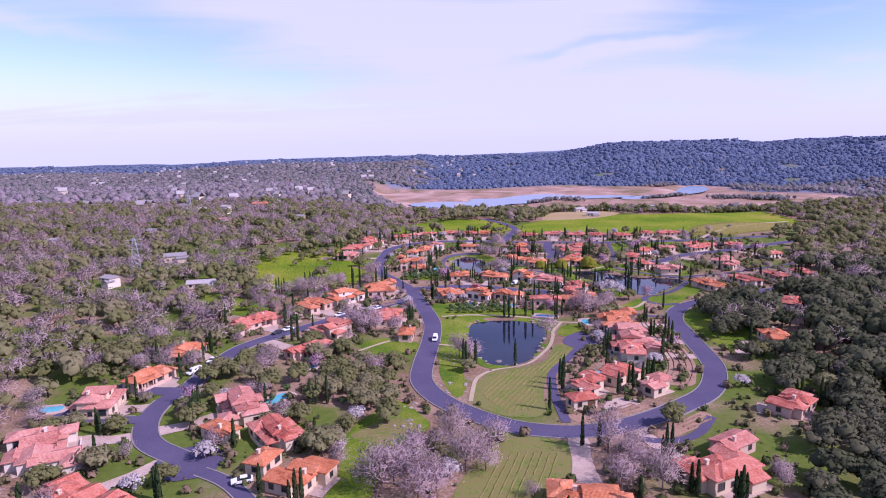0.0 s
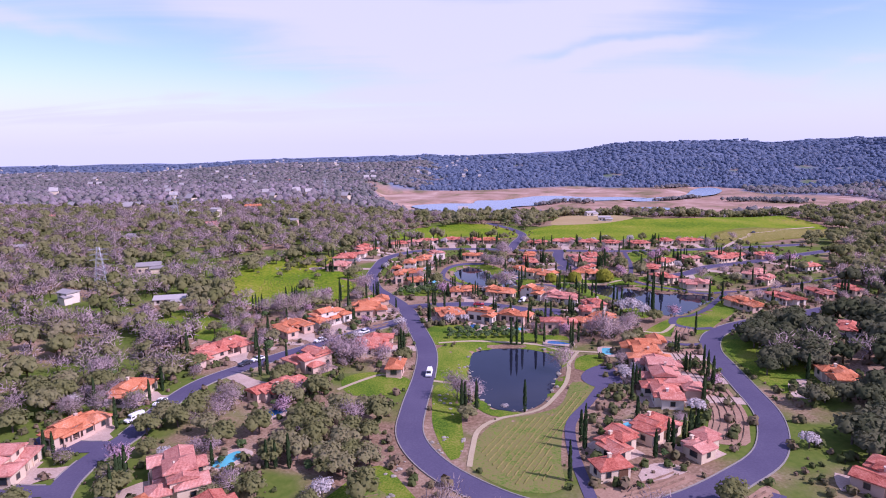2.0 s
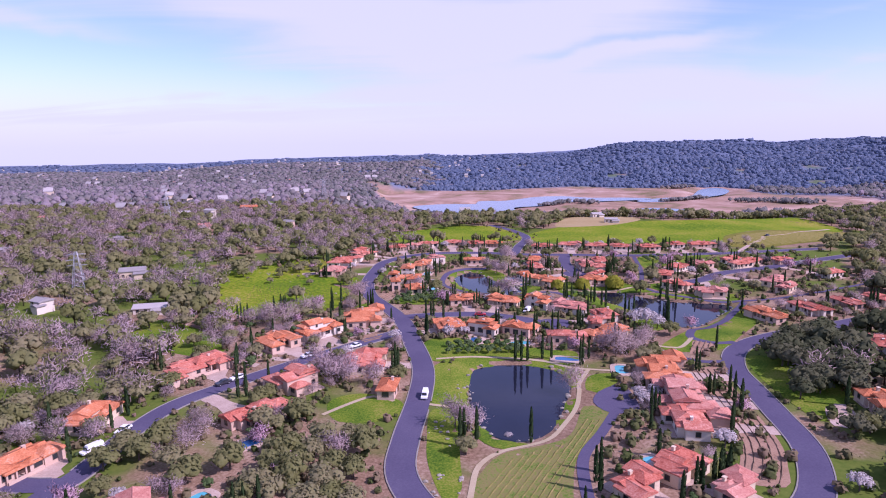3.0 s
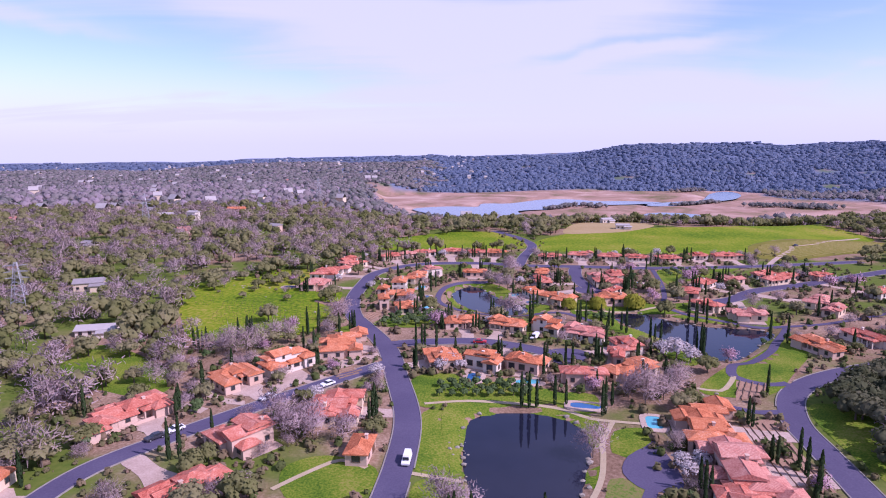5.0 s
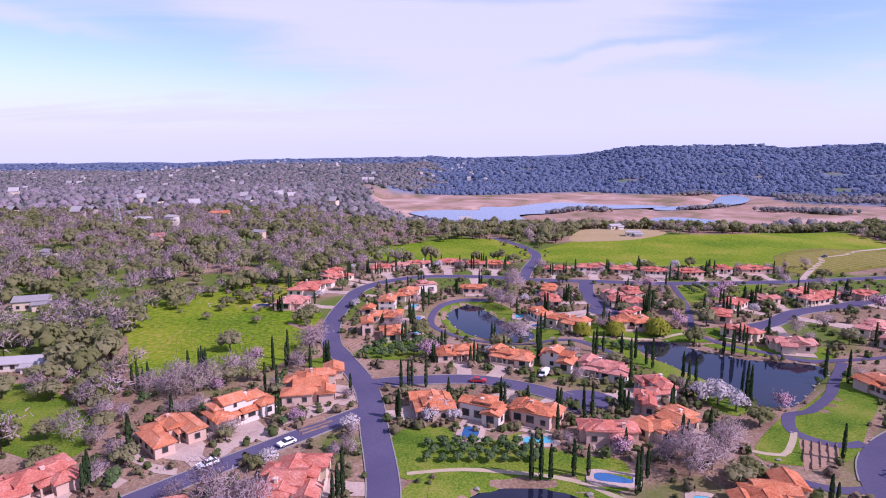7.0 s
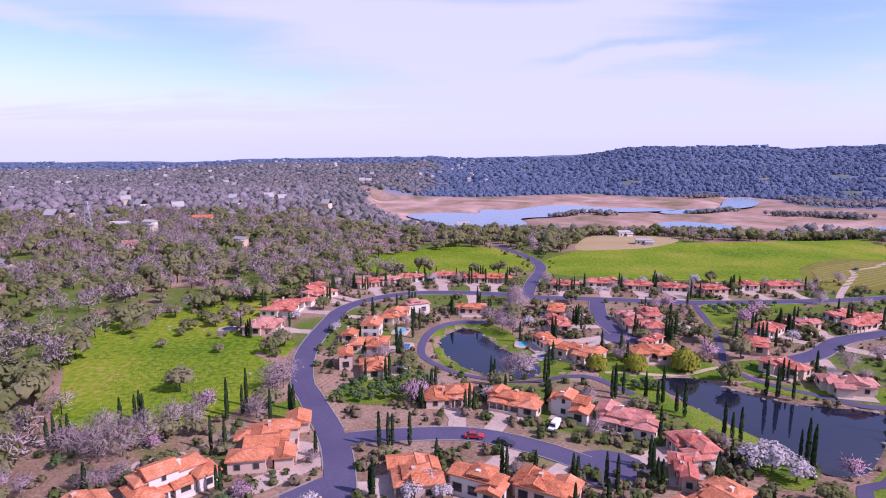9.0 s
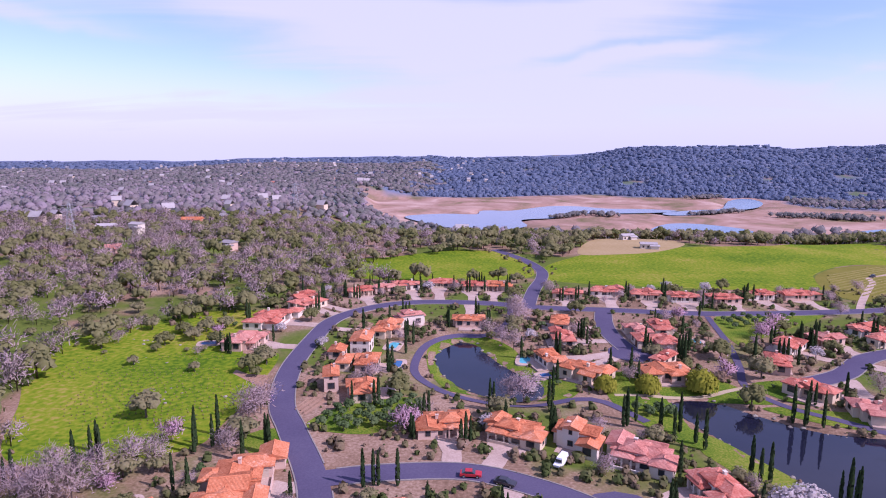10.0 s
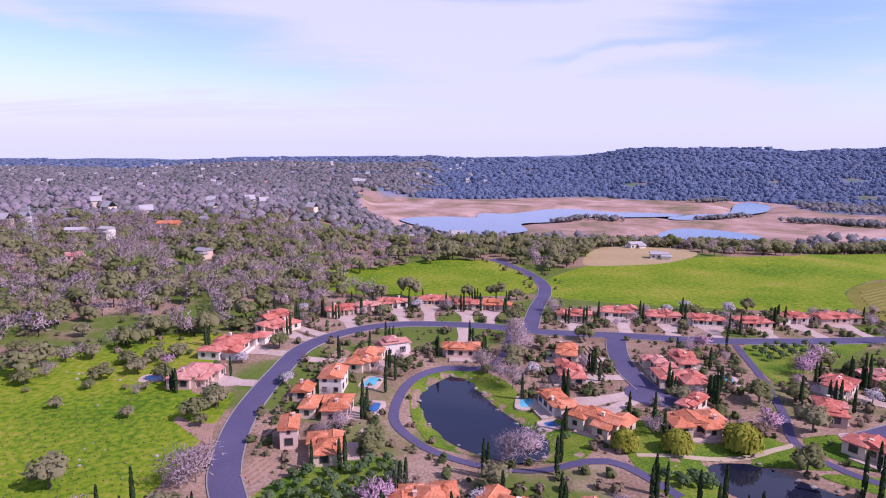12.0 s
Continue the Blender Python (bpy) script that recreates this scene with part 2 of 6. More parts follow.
# oak and leafless crown colours, paled towards mauve-blue to paint in haze
M_MID = mat("mixed_crowns_with_haze", [(0.155, 0.165, 0.145), (0.235, 0.225, 0.21), (0.33, 0.28, 0.285), (0.44, 0.345, 0.4)], 0.02, 0.95, 8, tint="tree", weight=0.75, leaf=0.45)
M_POND = water_mat("pond_water", (0.012, 0.013, 0.026), 0.04, 0.04)
M_LAKE = water_mat("lake_water", (0.1, 0.15, 0.24), 0.15, 0.1, 0.1)
M_POOL = water_mat("pool_water", (0.1, 0.42, 0.5), 0.05, 0.05, 2)
M_POOL_DARK = water_mat("deep_pool_water", (0.03, 0.12, 0.28), 0.05, 0.05, 2)
M_PAINT_W = mat("white_car_paint", [(0.7, 0.7, 0.7), (0.78, 0.78, 0.78)], 1, 0.3, spec=0.5)
M_PAINT_R = mat("red_car_paint", [(0.4, 0.02, 0.03), (0.45, 0.03, 0.04)], 1, 0.3, spec=0.5)
M_PAINT_D = mat("dark_car_paint", [(0.03, 0.03, 0.04), (0.05, 0.05, 0.06)], 1, 0.3, spec=0.5)
M_TYRE = mat("tyre_rubber", [(0.015, 0.015, 0.015), (0.03, 0.03, 0.03)], 4, 0.9)
M_STEEL = mat("galvanised_steel", [(0.35, 0.36, 0.38), (0.48, 0.48, 0.5)], 1, 0.5, metal=0.6)


def ground_mat():
    """Leaf litter, grass and bare earth in drifts; far land carries a painted haze-blue."""
    m = mat("natural_ground", [(0.15, 0.094, 0.058), (0.245, 0.158, 0.104), (0.36, 0.25, 0.18)], 0.06, 0.97, 24, 0.5, spread=0.15)
    n, l = m.node_tree.nodes, m.node_tree.links
    b = n["Principled BSDF"]
    earth = b.inputs["Base Color"].links[0].from_socket
    grass = n.new("ShaderNodeValToRGB")
    grass.color_ramp.elements[0].color, grass.color_ramp.elements[1].color = (0.05, 0.1, 0.012, 1), (0.15, 0.17, 0.035, 1)
    tc = n.new("ShaderNodeTexCoord")
    nz, nf = n.new("ShaderNodeTexNoise"), n.new("ShaderNodeTexNoise")
    nz.inputs["Scale"].default_value, nz.inputs["Detail"].default_value = 0.018, 5
    nf.inputs["Scale"].default_value, nf.inputs["Detail"].default_value = 0.6, 4
    for t in (nz, nf):
        l.new(tc.outputs["Object"], t.inputs["Vector"])
    l.new(nf.outputs["Fac"], grass.inputs[0])
    at = n.new("ShaderNodeAttribute"); at.attribute_name = "grassy"
    s = n.new("ShaderNodeMath"); s.operation = "ADD"
    l.new(nz.outputs["Fac"], s.inputs[0]); l.new(at.outputs["Fac"], s.inputs[1])
    mr = n.new("ShaderNodeMapRange"); mr.interpolation_type = "SMOOTHSTEP"
    mr.inputs[1].default_value, mr.inputs[2].default_value = 0.5, 0.6
    l.new(s.outputs[0], mr.inputs[0])
    mix = n.new("ShaderNodeMix"); mix.data_type = "RGBA"
    l.new(mr.outputs[0], mix.inputs[0]); l.new(earth, mix.inputs[6]); l.new(grass.outputs[0], mix.inputs[7])
    bed = n.new("ShaderNodeValToRGB")
    nb = n.new("ShaderNodeTexNoise")
    nb.inputs["Scale"].default_value, nb.inputs["Detail"].default_value, nb.inputs["Roughness"].default_value, nb.inputs["Distortion"].default_value = 0.014, 8, 0.68, 0.6
    l.new(tc.outputs["Object"], nb.inputs["Vector"])
    third = bed.color_ramp.elements.new(0.5)
    third.color = (0.33, 0.205, 0.155, 1)
    bed.color_ramp.elements[0].position, bed.color_ramp.elements[2].position = 0.33, 0.66
    bed.color_ramp.elements[0].color, bed.color_ramp.elements[2].color = (0.15, 0.13, 0.06, 1), (0.47, 0.33, 0.27, 1)
    l.new(nb.outputs["Fac"], bed.inputs[0])
    at2 = n.new("ShaderNodeAttribute"); at2.attribute_name = "lakebed"
    mix2 = n.new("ShaderNodeMix"); mix2.data_type = "RGBA"
    l.new(at2.outputs["Fac"], mix2.inputs[0]); l.new(mix.outputs[2], mix2.inputs[6]); l.new(bed.outputs[0], mix2.inputs[7])
    # blue of distance haze, painted into the ground colour
    haze_tint = n.new("ShaderNodeValToRGB")
    haze_tint.color_ramp.elements[0].color, haze_tint.color_ramp.elements[1].color = (0.1, 0.13, 0.2, 1), (0.16, 0.185, 0.26, 1)
    l.new(nz.outputs["Fac"], haze_tint.inputs[0])
    at3 = n.new("ShaderNodeAttribute"); at3.attribute_name = "haze_tint"
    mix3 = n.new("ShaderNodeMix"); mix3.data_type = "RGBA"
    l.new(at3.outputs["Fac"], mix3.inputs[0]); l.new(mix.outputs[2], mix3.inputs[6]); l.new(haze_tint.outputs[0], mix3.inputs[7])
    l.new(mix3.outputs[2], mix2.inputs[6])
    l.new(mix2.outputs[2], b.inputs["Base Color"])
    return m


M_GROUND = ground_mat()


# ---- land ----
def spline(pts, closed=False, step=3.0):
    """A smooth line (Catmull-Rom) through plan points, as an array."""
    p = np.array(pts, float)
    k = len(p)
    out = []
    for i in range(k if closed else k - 1):
        if closed:
            a, b, c, d = p[(i - 1) % k], p[i], p[(i + 1) % k], p[(i + 2) % k]
        else:
            a, b, c, d = p[max(i - 1, 0)], p[i], p[i + 1], p[min(i + 2, k - 1)]
        m = max(1, int(np.hypot(*(c - b)) / step))
        for u in np.arange(m) / m:
            out.append(0.5 * (2 * b + (c - a) * u + (2 * a - 5 * b + 4 * c - d) * u * u + (3 * b - a - 3 * c + d) * u ** 3))
    if not closed:
        out.append(p[-1])
    return np.array(out)


def inside(poly, x, y):
    r = np.zeros(np.shape(x), bool)
    q = np.roll(poly, 1, 0)
    for (x1, y1), (x2, y2) in zip(poly, q):
        if y1 != y2:
            r ^= ((y1 > y) != (y2 > y)) & (x < (x2 - x1) * (y - y1) / (y2 - y1) + x1)
    return r


def distance(line, x, y, closed=False):
    d = np.full(np.shape(x), 1e9)
    b = np.roll(line, -1, 0) if closed else line[1:]
    for (x1, y1), (x2, y2) in zip(line, b):
        l2 = (x2 - x1) ** 2 + (y2 - y1) ** 2 + 1e-9
        u = np.clip(((x - x1) * (x2 - x1) + (y - y1) * (y2 - y1)) / l2, 0, 1)
        d = np.minimum(d, np.hypot(x - x1 - u * (x2 - x1), y - y1 - u * (y2 - y1)))
    return d


def ss(u):
    u = np.clip(u, 0, 1)
    return u * u * (3 - 2 * u)


def signed(poly, x, y):
    d = distance(poly, x, y, True)
    return np.where(inside(poly, x, y), -d, d)


PONDS = [  # outline, water level
    (spline([(12, 239), (23, 243), (34, 240), (39, 231), (35, 215), (28, 198), (20, 193), (14, 197), (11, 206), (10, 220)], True), -3.0),
    (spline([(74, 340), (84, 341), (92, 333), (98, 327), (106, 322), (120, 319), (126, 314), (116, 303), (103, 289), (96, 286), (91, 290), (87, 302), (81, 314), (75, 329)], True), -4.0),
    (spline([(8, 383), (15, 393), (20, 391), (23, 380), (30, 365), (38, 354), (38, 347), (32, 342), (25, 344), (15, 352), (9, 364), (7, 375)], True), -4.4),
]
LAKE_LEVEL = -28.0
LAKES = [
    spline([(-50, 993), (-4, 1021), (45, 1017), (56, 1065), (97, 1064), (157, 1127), (201, 1131), (237, 1099), (297, 1091), (335, 1067), (273, 1045), (223, 1040), (168, 1036), (150, 987), (96, 961), (94, 897), (56, 870), (16, 880), (-19, 925)], True, 12),
    spline([(312, 1044), (365, 1078), (416, 1101), (481, 1224), (528, 1273), (522, 1210), (474, 1126), (408, 1073), (344, 1026), (308, 1019)], True, 12),
    spline([(240, 872), (278, 923), (310, 919), (341, 879), (333, 845), (281, 822), (245, 838)], True, 12),
    spline([(425, 830), (469, 862), (520, 880), (540, 850), (470, 812), (432, 808)], True, 12),
]
BASIN = spline([(-116, 1072), (-131, 1176), (-135, 1224), (-65, 1258), (12, 1280), (106, 1305), (192, 1314), (262, 1307), (346, 1288), (457, 1313), (505, 1290), (545, 1308), (568, 1221), (545, 1140), (575, 1064), (640, 1039), (660, 974), (560, 806), (449, 815), (415, 830), (311, 806), (238, 801), (143, 850), (88, 860), (16, 870), (-47, 940), (-93, 990)], True, 20)


def waves(x, y, s, seed=0.0):
    """A cheap rolling field in -1..1 with wavelength about s."""
    k = 2 * np.pi / s
    return (np.sin(k * (x + 0.35 * y) + seed) + np.sin(k * 1.37 * (0.6 * x - y) + 1.3 + seed * 2) + np.sin(k * 0.73 * (y + 0.8 * x) + 4.1 + seed * 3)) / 3


def height(x, y):
    x, y = np.asarray(x, float), np.asarray(y, float)
    far = np.hypot(x - 40, y - 270)
    z = np.full(x.shape, -1.5)
    z += 5.0 * ss((x - 92) / 60) * ss((265 - y) / 90)                      # oak knoll
    z += 4.0 * ss((-100 - x) / 120)                                          # rising west side
    for cx, cy, r, dz in ((24, 217, 30, -1.2), (98, 312, 42, -2.0), (20, 366, 34, -2.4)):
        z += dz * np.exp(-((x - cx) ** 2 + (y - cy) ** 2) / (2 * (r * 0.8) ** 2))
    wild = ss((far - 240) / 250)
    z += wild * (4.0 * waves(x, y, 310) + 5.0 * waves(x, y, 760, 1.0)) * ss((np.abs(x - 80) - 60) / 200 + ss((y - 700) / 200))
    z -= 4.0 * ss((y - 440) / 130) * ss((x + 120) / 100)
    z -= 23.0 * ss((y - 640) / 140) * ss((x + 160) / 120)                  # down to the lake
    z -= 24.0 * ss((y - 750) / 900) * ss((-40 - x) / 200)
    # hills beyond the lake
    az = np.degrees(np.arctan2(x - 15, y))
    dist = np.hypot(x, y)
    rise = ss((dist - 1330) / 1350)
    crest = 55.0 * ss((az - 9.0) / 8.0) * (1 + 0.10 * waves(x, y, 900, 2.0)) + 18 * ss((az - 26) / 9)
    z += rise * crest * (1 + 0.2 * waves(x, y, 520, 0.5) + 0.12 * waves(x, y, 240, 1.5))
    z += 20 * ss((dist - 1400) / 500) * ss((14 - np.abs(az - 14)) / 6) * (0.6 + 0.4 * waves(x, y, 400, 3.0))
    z += ss((dist - 1500) / 1000) * 6 * waves(x, y, 1100, 0.3)
    z -= 36.0 * ss((dist - 1100) / 2800) * ss((-6 - az) / 26)
    # lake bed
    b = ss(0.5 - (signed(BASIN, x, y) + 10 * waves(x, y, 110, 1.7)) / 44)
    z = z * (1 - b) + b * (LAKE_LEVEL + 0.6 + 0.9 * waves(x, y, 130, 0.9) + 0.5 * waves(x, y, 47))
    for lk in LAKES:
        z -= 4.0 * ss(0.9 - signed(lk, x, y) / 28)
    near = (np.abs(x - 60) < 130) & (np.abs(y - 300) < 160)
    if near.any():
        zn, xn, yn = z[near], x[near], y[near]
        for poly, level in PONDS:
            s = signed(poly, xn, yn)
            k = ss(1 - s / 9.0)
            zn = np.where(s < 9, zn * (1 - k) + (level + 0.25) * k, zn)
            zn = zn - 1.6 * ss(0.5 - s / 3.0)
        z[near] = zn
    return z


def ground_z(x, y):
    return float(height(np.array([float(x)]), np.array([float(y)]))[0])


def mesh_from(name, verts, faces, material=None, smooth=False):
    me = bpy.data.meshes.new(name)
    me.from_pydata([tuple(v) for v in verts], [], [tuple(f) for f in faces])
    if material:
        me.materials.append(material)
    if smooth:
        me.polygons.foreach_set("use_smooth", [True] * len(me.polygons))
    me.update()
    return me


def big_mesh(name, verts, faces, materials, mat_index=None, tint=None, smooth=False, normals=None):
    """A mesh from arrays; faces all have the same number of corners."""
    verts, faces = np.asarray(verts, np.float32), np.asarray(faces, np.int32)
    me = bpy.data.meshes.new(name)
    k = faces.shape[1]
    me.vertices.add(len(verts)); me.vertices.foreach_set("co", verts.ravel())
    me.loops.add(faces.size); me.loops.foreach_set("vertex_index", faces.ravel())
    me.polygons.add(len(faces)); me.polygons.foreach_set("loop_start", np.arange(0, faces.size, k, dtype=np.int32))
    for m in materials:
        me.materials.append(m)
    if mat_index is not None:
        me.polygons.foreach_set("material_index", np.asarray(mat_index, np.int32))
    me.polygons.foreach_set("use_smooth", np.full(len(faces), smooth))
    if tint is not None:
        a = me.attributes.new("tint", "FLOAT", "POINT")
        a.data.foreach_set("value", np.asarray(tint, np.float32))
    if normals is not None:
        a = me.attributes.new("custom_normal", "FLOAT_VECTOR", "POINT")
        a.data.foreach_set("vector", np.ascontiguousarray(normals, np.float32).ravel())
        me.polygons.foreach_set("use_smooth", np.full(len(faces), True))
    me.update(calc_edges=True)
    return me


def axis(lo, hi, step, reach_lo, reach_hi):
    core = list(np.arange(lo, hi + 0.1, step))
    for end, reach in ((0, reach_lo), (-1, reach_hi)):
        s, v = step, core[end]
        while abs(v - reach) > 1:
            s = min(s * 1.05, 110)
            v = max(v - s, reach) if end == 0 else min(v + s, reach)
            if end == 0:
                core.insert(0, v)
            else:
                core.append(v)
    return np.array(core)


def make_ground():
    gx, gy = axis(-120, 190, 2.4, -3600, 3600), axis(105, 470, 2.4, -700, 4400)
    gx = np.unique(np.concatenate([gx[(gx < -160) | (gx > 600)], gx[(gx >= -160) & (gx <= 200)], np.arange(200, 600, 12.0)]))
    gy = np.unique(np.concatenate([gy[(gy < 790) | (gy > 1340)], np.arange(790, 1340, 11.0)]))
    X, Y = np.meshgrid(gx, gy)
    x, y = X.ravel(), Y.ravel()
    z = height(x, y)
    nx, ny = len(gx), len(gy)
    i = np.arange((nx - 1) * (ny - 1))
    a = (i // (nx - 1)) * nx + i % (nx - 1)
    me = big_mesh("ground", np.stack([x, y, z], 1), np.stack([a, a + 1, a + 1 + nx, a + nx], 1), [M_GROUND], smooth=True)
    vil = ss(1 - np.hypot((x - 50) / 190, (y - 300) / 200) + 0.25)
    g = 0.06 - 0.075 * vil + 0.03 * ss((-60 - x) / 60) + 0.1 * ss((x - 92) / 12) * ss((275 - y) / 20)
    me.attributes.new("grassy", "FLOAT", "POINT").data.foreach_set("value", g.astype(np.float32))
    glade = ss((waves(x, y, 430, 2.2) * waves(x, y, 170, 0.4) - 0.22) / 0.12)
    # painted haze grows with distance from the origin, weaker in glades
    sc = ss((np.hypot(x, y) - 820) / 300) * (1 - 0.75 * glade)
    me.attributes.new("haze_tint", "FLOAT", "POINT").data.foreach_set("value", sc.astype(np.float32))
    b = ss(0.62 - (signed(BASIN, x, y) + 12 * waves(x, y, 110, 1.7)) / 30)
    me.attributes.new("lakebed", "FLOAT", "POINT").data.foreach_set("value", b.astype(np.float32))
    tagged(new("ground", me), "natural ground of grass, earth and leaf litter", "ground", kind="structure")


make_ground()


def flat_sheet(name, poly, z, material):
    return mesh_from(name, [(p[0], p[1], z) for p in poly], [range(len(poly))], material)


def grown(poly, d):
    c = poly.mean(0)
    t = np.roll(poly, -1, 0) - np.roll(poly, 1, 0)
    nrm = np.stack([t[:, 1], -t[:, 0]], 1) / (np.hypot(*t.T)[:, None] + 1e-9)
    if (nrm * (poly - c)).sum() < 0:
        nrm = -nrm
    return poly + nrm * d


for poly, level in PONDS:
    tagged(new("water", flat_sheet("water", grown(poly, 1.0), level, M_POND)), "still dark pond water reflecting the sky", "pond", kind="structure")
for lk in LAKES:
    tagged(new("water", flat_sheet("lake", grown(lk, 4), LAKE_LEVEL - 0.5, M_LAKE)), "pale blue shallow water of the lowered lake", "lake", kind="structure")

from mathutils.geometry import delaunay_2d_cdt


def patch(name, pts, material, lift, label, category, smooth=True, kind="structure", grid=4.0):
    """A piece of ground cover laid on the land within an outline."""
    poly = spline(pts, True, 2.5) if smooth else np.array(pts, float)
    n = len(poly)
    (x0, y0), (x1, y1) = poly.min(0), poly.max(0)
    grid = max(grid, math.sqrt((x1 - x0) * (y1 - y0) / 4000))
    X, Y = np.meshgrid(np.arange(x0, x1, grid), np.arange(y0, y1, grid))
    X, Y = X.ravel(), Y.ravel()
    ok = inside(poly, X, Y) & (distance(poly, X, Y, True) > grid * 0.4)
    pts2 = [Vector(p) for p in poly] + [Vector(p) for p in zip(X[ok], Y[ok])]
    v, _, f, _, _, _ = delaunay_2d_cdt(pts2, [(i, (i + 1) % n) for i in range(n)], [], 1, 0.001)
    va = np.array([tuple(p) for p in v])
    z = height(va[:, 0], va[:, 1]) + lift
    f = [t if (va[t[1]] - va[t[0]])[0] * (va[t[2]] - va[t[0]])[1] - (va[t[1]] - va[t[0]])[1] * (va[t[2]] - va[t[0]])[0] > 0 else t[::-1] for t in f]
    me = mesh_from(name, np.column_stack([va, z]), f, material, True)
    return tagged(new(name, me), label, category, kind=kind)


# ---- roads ----
ROADS = []
def road(name, pts, width, material, lift, label, kerb=True, category="road"):
    line = spline(pts, False, 2.5)
    t = np.gradient(line, axis=0)
    nrm = np.stack([-t[:, 1], t[:, 0]], 1) / np.hypot(*t.T)[:, None]
    cols = 5
    off = np.linspace(-width / 2, width / 2, cols)
    p = line[:, None, :] + nrm[:, None, :] * off[None, :, None]
    flat = p.reshape(-1, 2)
    z = height(flat[:, 0], flat[:, 1]) + lift
    k = len(line)
    f = [(i * cols + j, i * cols + j + cols, i * cols + j + cols + 1, i * cols + j + 1)[::-1] for i in range(k - 1) for j in range(cols - 1)]
    f = [q[::-1] for q in f]
    me = mesh_from(name, np.column_stack([flat, z]), [q[::-1] for q in f], material, True)
    ob = tagged(new(name, me), label, category, kind="structure")
    ROADS.append((line, width, kerb, nrm))
    return ob


def kerbs():
    """Concrete kerbs as real steps along each road, broken where another road joins."""
    for n, (line, width, kerb, nrm) in enumerate(ROADS):
        if not kerb:
            continue
        for side in (-1, 1):
            pts = line + nrm * side * (width / 2 + 0.2)
            free = np.ones(len(pts), bool)
            for m, (l2, w2, _, _) in enumerate(ROADS):
                if m != n:
                    free &= distance(l2, pts[:, 0], pts[:, 1]) > w2 / 2 + 0.4
            verts, faces = [], []
            z = height(pts[:, 0], pts[:, 1])
            for i, (p, q) in enumerate(zip(pts, nrm)):
                for o, dz in ((-0.16, 0.02), (-0.14, 0.24), (0.14, 0.24), (0.17, 0.0)):
                    verts.append((p[0] + q[0] * o, p[1] + q[1] * o, z[i] + dz))
                if i and free[i] and free[i - 1]:
                    a, b = (i - 1) * 4, i * 4
                    faces += [(a + j, a + j + 1, b + j + 1, b + j) for j in range(3)]
            if faces:
                tagged(new("kerb", mesh_from("kerb", verts, faces, M_KERB)), "pale concrete kerb along the road", "kerb", kind="structure")


ASPHALT = "smooth dark asphalt street with a violet sheen"
road("road", [(190, 296), (165, 286), (141, 276), (124, 270), (110, 262), (99, 251), (92, 236), (90, 222), (88, 204), (85, 184), (76, 166), (63, 155), (48, 146), (34, 142), (20, 144), (9, 151), (-1, 162),
              (-7, 176), (-7, 193), (-5, 217), (-5, 239), (-10, 265), (-16, 292), (-27, 317), (-34, 333), (-38.5, 359), (-38, 390), (-35, 413), (-22, 431), (-3, 440),
              (26, 439), (50, 432), (77, 429), (116, 424), (173, 428), (240, 440)], 6.5, M_ASPHALT, 0.14, ASPHALT)
road("road", [(-13, 278), (-27, 264), (-46, 244), (-60, 228), (-72, 212), (-76, 195), (-77, 177), (-80, 165), (-79, 152), (-73, 140), (-62, 132)], 5.8, M_ASPHALT, 0.15, ASPHALT)
road("road", [(-78, 172), (-88, 172), (-100, 176)], 5.5, M_ASPHALT, 0.16, ASPHALT)
road("road", [(-79, 153), (-90, 153), (-106, 158)], 4.5, M_ASPHALT, 0.165, ASPHALT)
road("road", [(-55, 126), (-46, 120), (-34, 106)], 3.2, M_ASPHALT, 0.17, ASPHALT)
road("road", [(-16, 295), (-3, 298), (15, 299), (30, 293), (40, 286)], 6.5, M_ASPHALT, 0.155, ASPHALT)
road("road", [(75, 428), (71, 410), (70, 395), (72, 380)], 6.5, M_ASPHALT, 0.16, ASPHALT)
road("road", [(44, 434), (51, 467), (59, 498), (62, 527), (56, 563), (40, 600)], 6.0, M_ASPHALT, 0.155, ASPHALT)
road("road", [(112, 350), (131, 358), (148, 372), (175, 383), (207, 399), (250, 420)], 6.5, M_ASPHALT, 0.15, ASPHALT)
road("pavement", [(37, 434), (34, 414), (29, 402), (23, 397), (14, 398), (6, 392), (1, 381), (0, 361), (7, 348), (15, 341), (24, 337), (35, 336), (47, 340), (54, 338), (62, 326)], 2.7, M_ASPHALT, 0.13, "narrow asphalt lane round the pond", False)
road("pavement", [(115, 420), (109, 388), (103, 365), (98, 350), (102, 338), (112, 329), (126, 320), (147, 320), (172, 329), (204, 344)], 2.3, M_ASPHALT, 0.125, "narrow asphalt lane past the lawns", False)
road("pavement", [(133, 317), (122, 303), (114, 292), (102, 281), (96, 279), (91, 268), (97, 261), (104, 262)], 3.0, M_ASPHALT, 0.12, "narrow asphalt path through the park lawn", False)
for bx, by, br in ((-59, 130, 8.0), (45, 284, 8.5), (73, 377, 8.5)):
    patch("road", [(bx + br * math.cos(a * math.pi / 6), by + br * math.sin(a * math.pi / 6)) for a in range(12)], M_ASPHALT, 0.175, "round asphalt turning circle at the end of a street", "road")
patch("pavement", [(51, 224), (54, 227), (55, 214), (53, 206), (46, 206), (43, 213), (46, 220)], M_ASPHALT, 0.12, "asphalt court between the lawns and the villas", "pavement")
road("pavement", [(48, 208), (41, 195), (34, 183), (31.5, 170), (31, 158), (31, 147)], 2.6, M_ASPHALT, 0.115, "narrow asphalt lane along the vineyard", False)
